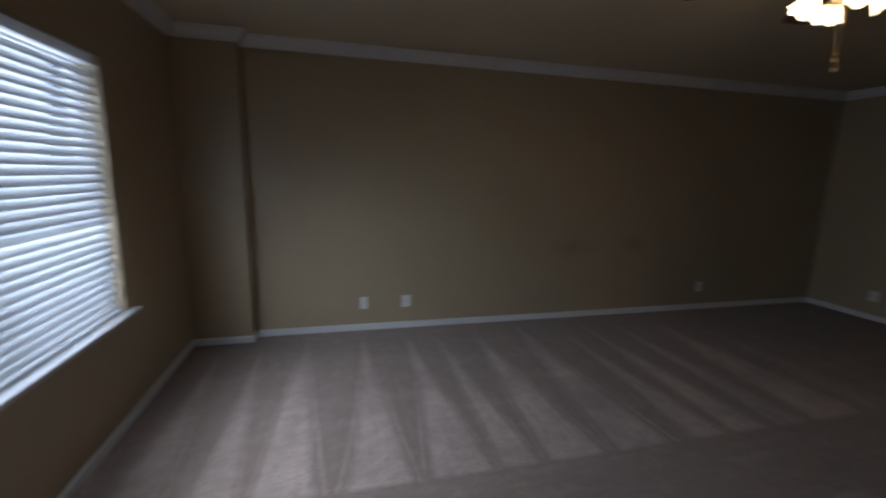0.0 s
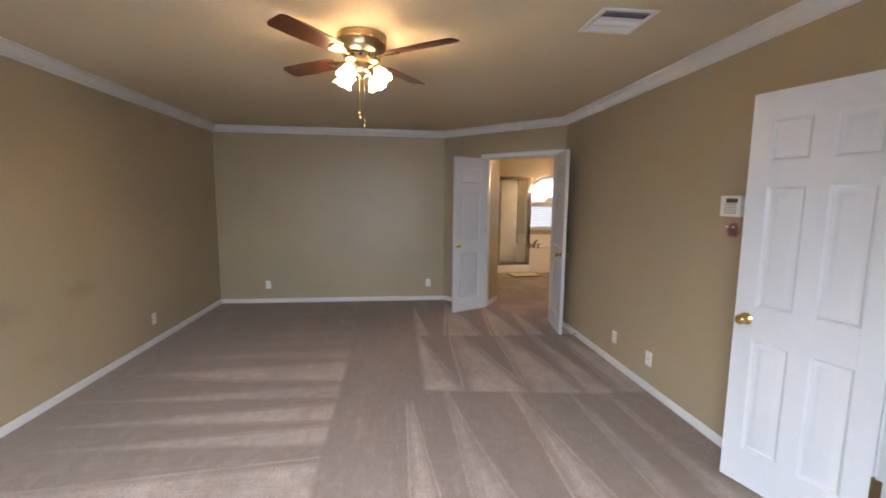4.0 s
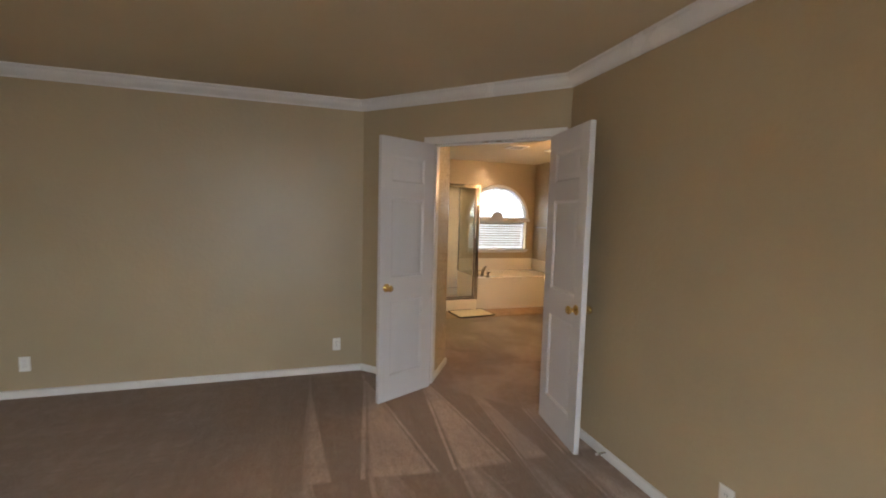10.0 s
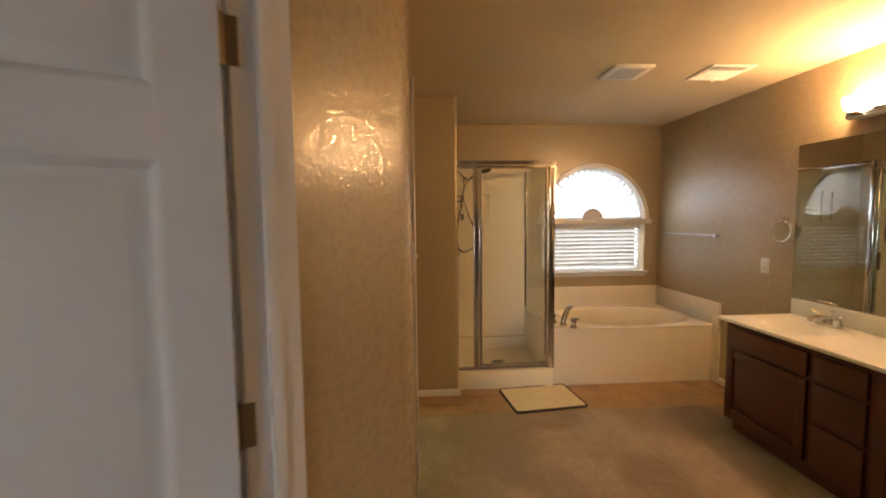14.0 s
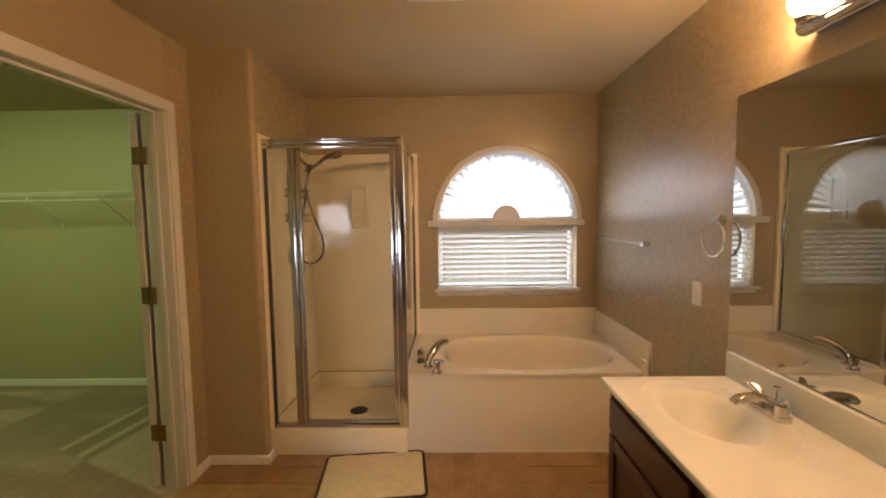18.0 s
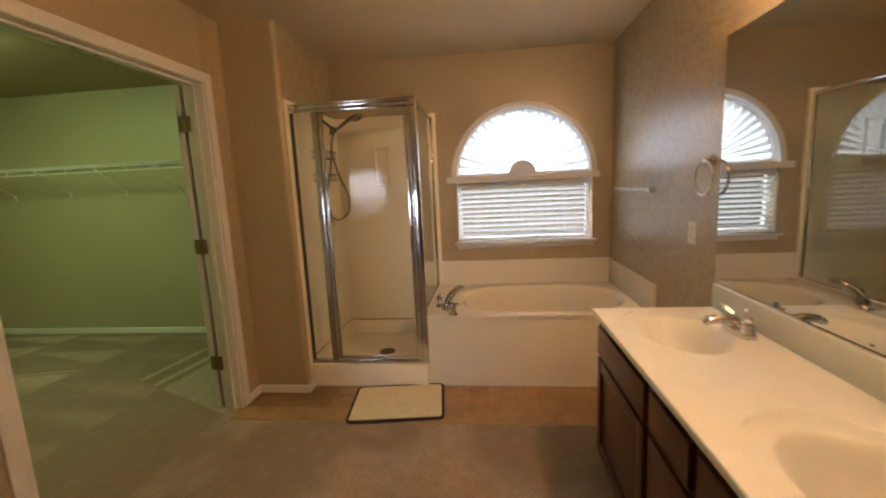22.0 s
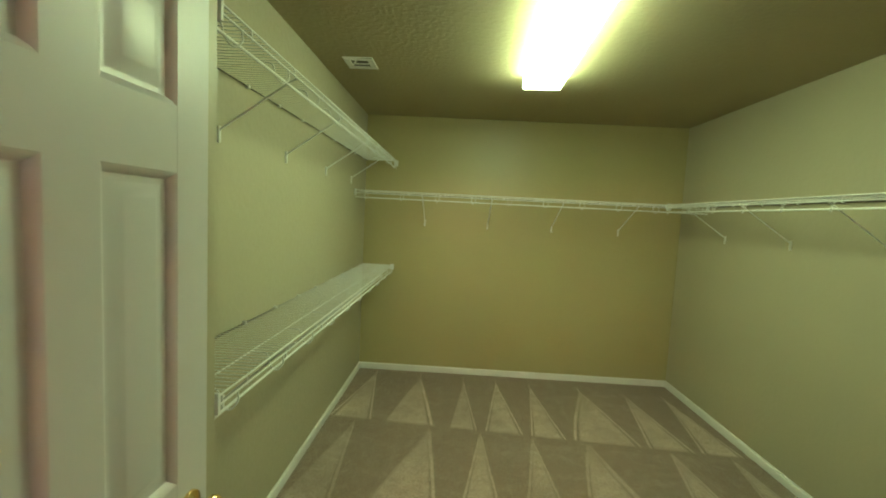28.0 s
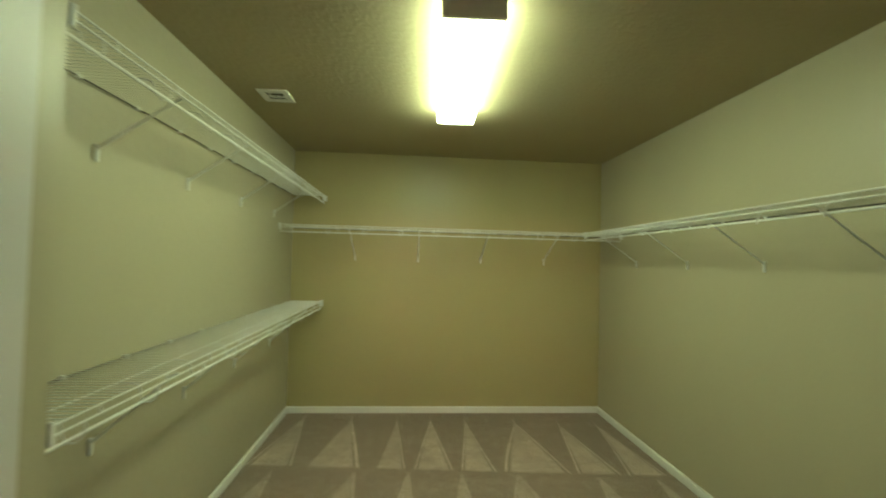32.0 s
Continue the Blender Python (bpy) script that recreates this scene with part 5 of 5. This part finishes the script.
# ---- vanity ----
VX0, VX1, VF, VTOP = 4.375, 5.865, -2.105, 0.785
van = thing("vanity_cabinet", "dark cherry vanity cabinet with doors and drawers", "vanity")
part("carcass", cuboid(VX0, VX1, -2.625, VF, 0.095, VTOP - 0.160, 0.002), M_CHERRY, van)
part("face_frame", cuboid(VX0, VX1, VF - 0.020, VF, VTOP - 0.160, VTOP - 0.022), M_CHERRY, van)
part("end_panel", cuboid(VX1 - 0.018, VX1, -2.625, VF - 0.020, VTOP - 0.160, VTOP - 0.022), M_CHERRY, van)
part("toe_kick", cuboid(VX0 + 0.0, VX1 - 0.006, -2.62, VF - 0.065, 0.0, 0.095), M_CHERRY, van)


def front(x0, x1, z0, z1, framed, name):
    """A door or drawer front; framed: stiles and rails round a sunk panel."""
    y = VF + 0.001
    if not framed:
        f = part(name, cuboid(x0, x1, y, y + 0.019, z0, z1, 0.008), M_CHERRY, van)
        return f
    s = 0.055
    f = part(name, cuboid(x0 + s - 0.004, x1 - s + 0.004, y, y + 0.009, z0 + s - 0.004, z1 - s + 0.004, 0.001), M_CHERRY, van)
    part("stile", cuboid(x0, x0 + s, y, y + 0.019, z0, z1, 0.006), M_CHERRY, f)
    part("stile", cuboid(x1 - s, x1, y, y + 0.019, z0, z1, 0.006), M_CHERRY, f)
    part("rail", cuboid(x0 + s, x1 - s, y, y + 0.0185, z0, z0 + s, 0.003), M_CHERRY, f)
    part("rail", cuboid(x0 + s, x1 - s, y, y + 0.0185, z1 - s, z1, 0.003), M_CHERRY, f)
    return f


front(5.262, 5.832, 0.600, 0.735, False, "false_front")
front(5.262, 5.832, 0.125, 0.585, True, "door")
for z0, z1 in ((0.600, 0.735), (0.372, 0.585), (0.125, 0.357)):
    front(4.955, 5.222, z0, z1, False, "drawer_front")
front(4.395, 4.915, 0.600, 0.735, False, "false_front")
front(4.395, 4.650, 0.125, 0.585, True, "door")
front(4.660, 4.915, 0.125, 0.585, True, "door")

top = bmesh.new()
CX0, CX1, CY0, CY1 = 4.372, 5.920, -2.628, -2.080
SINKS = ((5.600, -2.345), (4.735, -2.345))
half = (CX0 + CX1) / 2 + 0.02
for (sx, sy), (a0, a1) in zip(SINKS, ((half, CX1), (CX0, half))):
    def edge_point(a):
        c, s = math.cos(a), math.sin(a)
        k = min((a1 - sx) / c if c > 1e-6 else (a0 - sx) / c if c < -1e-6 else 9, (CY1 - sy) / s if s > 1e-6 else (CY0 - sy) / s if s < -1e-6 else 9)
        return sx + c * k, sy + s * k
    angs = sorted([2 * math.pi * i / 56 for i in range(56)] + [math.atan2(yy - sy, xx - sx) % (2 * math.pi) for xx in (a0, a1) for yy in (CY0, CY1)])
    lines = []
    for a in angs:
        ox, oy = edge_point(a)
        lip = 0.0 if abs(ox - half) < 0.0005 else 0.004
        row = [(ox, oy, VTOP - 0.021), (ox, oy, VTOP - lip)] + [(ox + (sx - ox) * k, oy + (sy - oy) * k, VTOP) for k in (0.012, 0.030)]
        for k, z in ((1.49, VTOP), (1.46, VTOP), (1.435, VTOP - 0.0038), (1.42, VTOP - 0.0040), (1.39, VTOP - 0.0036), (1.10, VTOP - 0.0038), (1.06, VTOP - 0.0042), (1.025, VTOP - 0.0062), (0.985, VTOP - 0.0125), (0.91, VTOP - 0.026), (0.82, VTOP - 0.054), (0.70, VTOP - 0.088), (0.55, VTOP - 0.118), (0.38, VTOP - 0.137), (0.22, VTOP - 0.145), (0.10, VTOP - 0.148)):
            row.append((sx + 0.205 * k * math.cos(a), sy + 0.150 * k * math.sin(a) , z))
        lines.append([top.verts.new(p) for p in row])
    for i in range(len(lines)):
        p, q = lines[i], lines[(i + 1) % len(lines)]
        for j in range(len(p) - 1):
            top.faces.new((p[j], q[j], q[j + 1], p[j + 1]))
    top.faces.new([r[-1] for r in lines])
ct = thing("countertop", "cream cultured marble vanity top with two oval basins", "countertop")
part("slab", top, M_MARBLE, ct)
part("backsplash", cuboid(CX0, 5.916, -2.629, -2.606, VTOP, 0.893, 0.004), M_MARBLE, ct)
part("side_splash", cuboid(CX0 + 0.001, CX0 + 0.020, -2.606, -2.12, VTOP, 0.885, 0.004), M_MARBLE, ct)
for sx, sy in SINKS:
    part("drain", lathe([(0, 0.003), (0.018, 0.004), (0.022, 0.0), (0, 0.0)], 20, None, pose(sx, sy, VTOP - 0.147)), M_CHROME, ct, "chrome sink drain")
    part("overflow", lathe([(0, 0.003), (0.010, 0.003), (0.011, 0), (0, 0)], 14, None, pose(sx, sy + 0.124, VTOP - 0.058, 55)), M_HINGE, ct)


def basin_faucet(m):
    f = thing("basin_faucet", "chrome two-handle basin faucet on the vanity top", "faucet", m, "basin faucets")
    part("base", prism(rounded([(-0.08, -0.026), (0.08, -0.026), (0.08, 0.026), (-0.08, 0.026)], {0: 0.025, 1: 0.025, 2: 0.025, 3: 0.025}, 5), 0, 0.016), M_FAUCET, f)
    spout = tube(curve_points([(0, -0.012, 0.012), (0, 0.000, 0.040), (0, 0.032, 0.056), (0, 0.075, 0.060), (0, 0.112, 0.052), (0, 0.128, 0.040)], 6), [0.019] * 9 + [0.018] * 8 + [0.0165] * 8 + [0.014] * 5 + [0.010], 14)
    spout.transform(Matrix.Diagonal((1.25, 1, 0.95, 1)))
    part("spout", spout, M_FAUCET, f)
    part("lift_rod", tube([(0, -0.02, 0.01), (0, -0.022, 0.088)], 0.0028, 8), M_FAUCET, f)
    part("lift_knob", lathe([(0, 0.096), (0.011, 0.094), (0.011, 0.089), (0.004, 0.086), (0, 0.085)], 14, None, Matrix.Translation((0, -0.022, 0))), M_FAUCET, f)
    for s in (-1, 1):
        part("handle_post", lathe([(0, 0.058), (0.014, 0.057), (0.021, 0.050), (0.023, 0.016), (0, 0.016)], 18, None, Matrix.Translation((s * 0.052, 0, 0))), M_FAUCET, f)
        part("handle", tube([(s * 0.046, -0.004, 0.054), (s * 0.066, 0.006, 0.066), (s * 0.088, 0.016, 0.080), (s * 0.098, 0.020, 0.086)], [0.013, 0.014, 0.011, 0.006], 10), M_FAUCET, f)
    return f


for sx, sy in SINKS:
    basin_faucet(pose(sx - 0.02, -2.540, VTOP))

mi = thing("vanity_mirror", "large frameless mirror above the vanity", "mirror")
part("glass", cuboid(4.385, 5.93, -2.629, -2.622, 0.896, 1.950, 0.0015, seg=1), M_MIRROR, mi, smooth=False)
part("bottom_clip", cuboid(4.385, 5.93, -2.6295, -2.6185, 0.8935, 0.900, 0.001), M_ALU, mi)

vl = thing("vanity_light", "chrome vanity light bar with glowing globe shades", "vanity light", pose(5.158, -2.629, 2.075))
part("back_plate", cuboid(-0.40, 0.40, 0, 0.020, -0.040, 0.030, 0.008), M_CHROME, vl)
bar = part("bar", tube([(-0.415, 0.046, -0.012), (0.415, 0.046, -0.012)], 0.026, 24), M_CHROME, vl, "ribbed chrome bar")
for i in range(12):
    q = 2 * math.pi * i / 12
    part("rib", tube([(-0.410, 0.046 + 0.0262 * math.cos(q), -0.012 + 0.0262 * math.sin(q)), (0.410, 0.046 + 0.0262 * math.cos(q), -0.012 + 0.0262 * math.sin(q))], 0.0028, 6), M_CHROME, bar)
for x in (-0.3625, -0.2175, -0.0725, 0.0725, 0.2175, 0.3625):
    part("arm", tube([(x, 0.055, -0.008), (x, 0.085, -0.008)], 0.010, 10), M_CHROME, vl)
    part("cup", lathe([(0, -0.010), (0.022, -0.008), (0.027, 0.006), (0.024, 0.010), (0, 0.010)], 20, None, Matrix.Translation((x, 0.085, -0.006))), M_CHROME, vl)
    part("shade", lathe([(0.020, 0.008), (0.036, 0.022), (0.044, 0.042), (0.042, 0.062), (0.046, 0.080), (0.043, 0.080), (0.038, 0.062), (0.040, 0.042), (0.033, 0.024), (0.018, 0.012)], 24, None, Matrix.Translation((x, 0.085, 0))), M_VBULB, vl, "glowing frosted glass shade")

tr = thing("towel_ring", "round glass towel ring on a chrome post", "towel ring", pose(6.005, -2.629, 1.388))
part("post", lathe([(0, 0.045), (0.010, 0.044), (0.010, 0.015), (0.024, 0.008), (0.026, 0), (0, 0)], 20, None, pose(0, 0, 0.055, -90)), M_CHROME, tr)
part("ring", tube([(0.078 * math.sin(a), 0.040, -0.022 + 0.078 * math.cos(a)) for a in (2 * math.pi * i / 40 for i in range(41))], 0.0058, 10), plain("clear_acrylic_ring", (0.78, 0.78, 0.78), 0.06, 0.75), tr, "clear ring")
tb = thing("towel_bar", "chrome towel bar with clear rod", "towel bar", pose(0, -2.629, 1.300))
for x in (6.665, 7.415):
    part("post", cuboid(x - 0.016, x + 0.016, 0, 0.050, -0.016, 0.016, 0.005), M_CHROME, tb)
part("bar", cuboid(6.67, 7.41, 0.030, 0.046, -0.008, 0.008, 0.003), plain("clear_rod", (0.85, 0.86, 0.88), 0.10, 0.35), tb)

mat = thing("bath_mat", "cream bath mat with dark brown bound edge", "bath mat", pose(6.434, -0.990, 0.006, 0, 0, 6.4))
part("terry", prism(rounded([(-0.21, -0.285), (0.21, -0.285), (0.21, 0.285), (-0.21, 0.285)], {0: 0.03, 1: 0.03, 2: 0.03, 3: 0.03}, 5), 0.0, 0.012), M_MAT, mat)
oval = rounded([(-0.215, -0.290), (0.215, -0.290), (0.215, 0.290), (-0.215, 0.290)], {0: 0.035, 1: 0.035, 2: 0.035, 3: 0.035}, 5)
part("binding", tube([(x, y, 0.006) for x, y in oval + oval[:1]], 0.0105, 8, None, False), M_MATEDGE, mat, "dark brown binding")
part("care_tag", cuboid(0.17, 0.222, 0.14, 0.20, 0.0125, 0.014), M_MAT, mat, "small cream tag")

# ---- closet ----
lamp = thing("closet_light", "white wraparound fluorescent ceiling light, lit", "ceiling light", pose(6.185, 2.06, CEIL, 0, 0, -2.5))
body = cuboid(-0.125, 0.125, -0.625, -0.605, -0.082, 0, 0.004)
part("end_cap", body, M_TRIM, lamp)
part("end_cap", cuboid(-0.125, 0.125, 0.605, 0.620, -0.024, 0, 0.004), M_TRIM, lamp)
part("tray", cuboid(-0.10, 0.10, -0.605, 0.605, -0.022, 0, 0.002), M_TRIM, lamp)
lens = bmesh.new()
prof = [(-0.118, -0.020), (-0.118, -0.072), (-0.112, -0.079), (-0.100, -0.081), (0.100, -0.081), (0.112, -0.079), (0.118, -0.072), (0.118, -0.020)]
r0 = [lens.verts.new((x, -0.605, z)) for x, z in prof]
r1 = [lens.verts.new((x, 0.605, z)) for x, z in prof]
for i in range(len(prof) - 1):
    lens.faces.new((r0[i], r0[i + 1], r1[i + 1], r1[i]))
lens.faces.new(r1)
part("diffuser", lens, M_TUBE, lamp, "glowing prismatic diffuser", smooth=False)

ha = thing("attic_hatch", "painted attic hatch with white trim on the closet ceiling", "attic hatch", pose(0, 0, CEIL))
part("panel", cuboid(5.30, 6.57, 0.60, 1.17, -0.006, -0.001), M_CEIL, ha, smooth=False)
for a in ((5.24, 6.63, 1.17, 1.23), (5.24, 6.63, 0.54, 0.60), (5.24, 5.30, 0.60, 1.17), (6.57, 6.63, 0.60, 1.17)):
    part("trim", cuboid(a[0], a[1], a[2], a[3], -0.016, 0, 0.004), M_TRIM, ha)


def wire_shelf(m, length, depth, braces, drop, label, hooks=0.305):
    """x along the wall, y out of it, the deck at z = 0."""
    e = thing("wire_shelf", label, "wire shelf", m, "closet wire shelves")
    # wall-side wire drawn darker than the shelf's white ones
    part("back_wire", tube([(0, 0.010, -0.002), (length, 0.010, -0.002)], 0.0032, 8), M_CADDY, e, "wall-side wire, darker than the rest")
    for y, z, r in ((depth * 0.68, -0.004, 0.0028), (depth, 0, 0.0031), (depth + 0.002, -0.024, 0.0031)):
        part("long_wire", tube([(0, y, z), (length, y, z)], r, 8), M_WIRE, e)
    part("hang_rod", tube([(0, depth - 0.012, -0.060), (length, depth - 0.012, -0.060)], 0.0047, 10), M_WIRE, e, "white hang rod")
    deck = bmesh.new()
    x = 0.0125
    while x < length:
        tube([(x, 0.008, 0.003), (x, depth, 0.003)], 0.0015, 5, deck, False)
        x += 0.0254
    d = part("wire_deck", deck, M_WIRE, e, "close-set white deck wires")
    d["kind"] = "stuff"
    x = 0.10
    while x < length:
        part("rod_hook", tube(curve_points([(x, depth, -0.028), (x + 0.004, depth + 0.004, -0.054), (x + 0.022, depth - 0.010, -0.073), (x + 0.034, depth - 0.028, -0.054), (x + 0.030, depth - 0.038, -0.020), (x + 0.030, depth - 0.055, -0.010), (x + 0.030, depth * 0.68, -0.008)], 3), 0.0026, 6), M_WIRE, e)
        x += hooks
    for bx in braces:
        b = part("brace", tube([(bx, depth - 0.004, -0.020), (bx, depth - 0.03, -0.034), (bx, 0.020, -drop), (bx, 0.004, -drop - 0.012)], 0.0043, 8), M_WIRE, e)
        part("foot", cuboid(bx - 0.007, bx + 0.007, 0.0, 0.010, -drop - 0.055, -drop + 0.006, 0.003), M_WIRE, b)
    x = 0.05
    while x < length:
        part("lip_wire", tube([(x, depth, 0.0), (x, depth + 0.003, -0.030)], 0.0028, 6), M_WIRE, e)
        x += 0.305
    x = 0.15
    while x < length:
        part("wall_clip", cuboid(x - 0.008, x + 0.008, 0, 0.016, -0.008, 0.008, 0.003), M_WIRE, e)
        x += 0.30
    for x in (0.0, length):
        part("end_bracket", cuboid(x - 0.006, x + 0.006, depth - 0.03, depth + 0.008, -0.045, 0.012, 0.003), M_WIRE, e)
    return e


wire_shelf(pose(7.795, 3.897, 1.712, 0, 0, 180), 2.955, 0.425, (0.565, 1.186, 1.788, 2.382), 0.235, "white wire shelf with hang rod along the closet end wall")
wire_shelf(pose(7.798, 0.60, 1.712, 0, 0, 90), 2.86, 0.345, (0.20, 0.772, 1.365, 1.979, 2.616), 0.235, "white wire shelf with hang rod on the closet side wall")
wire_shelf(pose(4.832, 3.890, 2.015, 0, 0, -90), 2.95, 0.295, (0.55, 1.205, 1.847, 2.45), 0.205, "white wire shelf mounted high on the closet wall")
wire_shelf(pose(4.832, 3.890, 1.032, 0, 0, -90), 2.95, 0.295, (0.55, 1.205, 1.80, 2.41), 0.255, "white wire shelf mounted low on the closet wall")

# ---- floor tiles by the tub ----
ft = tagged(new("floor_tiles"), "tan ceramic floor tiles in front of tub and shower", "tile floor", "", "structure")
part("grout_bed", cuboid(6.215, 6.70, -2.628, 0.05, -0.004, 0.0025), M_GROUT, ft, smooth=False)
CELL_X, CELL_Y, GAP = 0.1515, 0.1485, 0.0022
pick = random.Random(5)
taken, sizes = set(), {}
for row in range(18):
    for col in range(3):
        if (col, row) in taken:
            continue
        room = (col < 2 and (col + 1, row) not in taken, row < 17)
        w = 2 if room[0] and pick.random() < 0.50 else 1
        d = 2 if room[1] and pick.random() < 0.50 else 1
        taken.update((col + i, row + j) for i in range(w) for j in range(d))
        if (w, d) not in sizes:
            sizes[w, d] = mesh_of(cuboid(GAP, w * CELL_X - GAP, GAP, d * CELL_Y - GAP, 0, 0.0034, 0.0010, seg=1), "tile", M_TILE)
        t = new("tile", sizes[w, d])
        t.parent = ft
        t.matrix_basis = pose(6.222 + col * CELL_X, -2.622 + row * CELL_Y, 0.002)
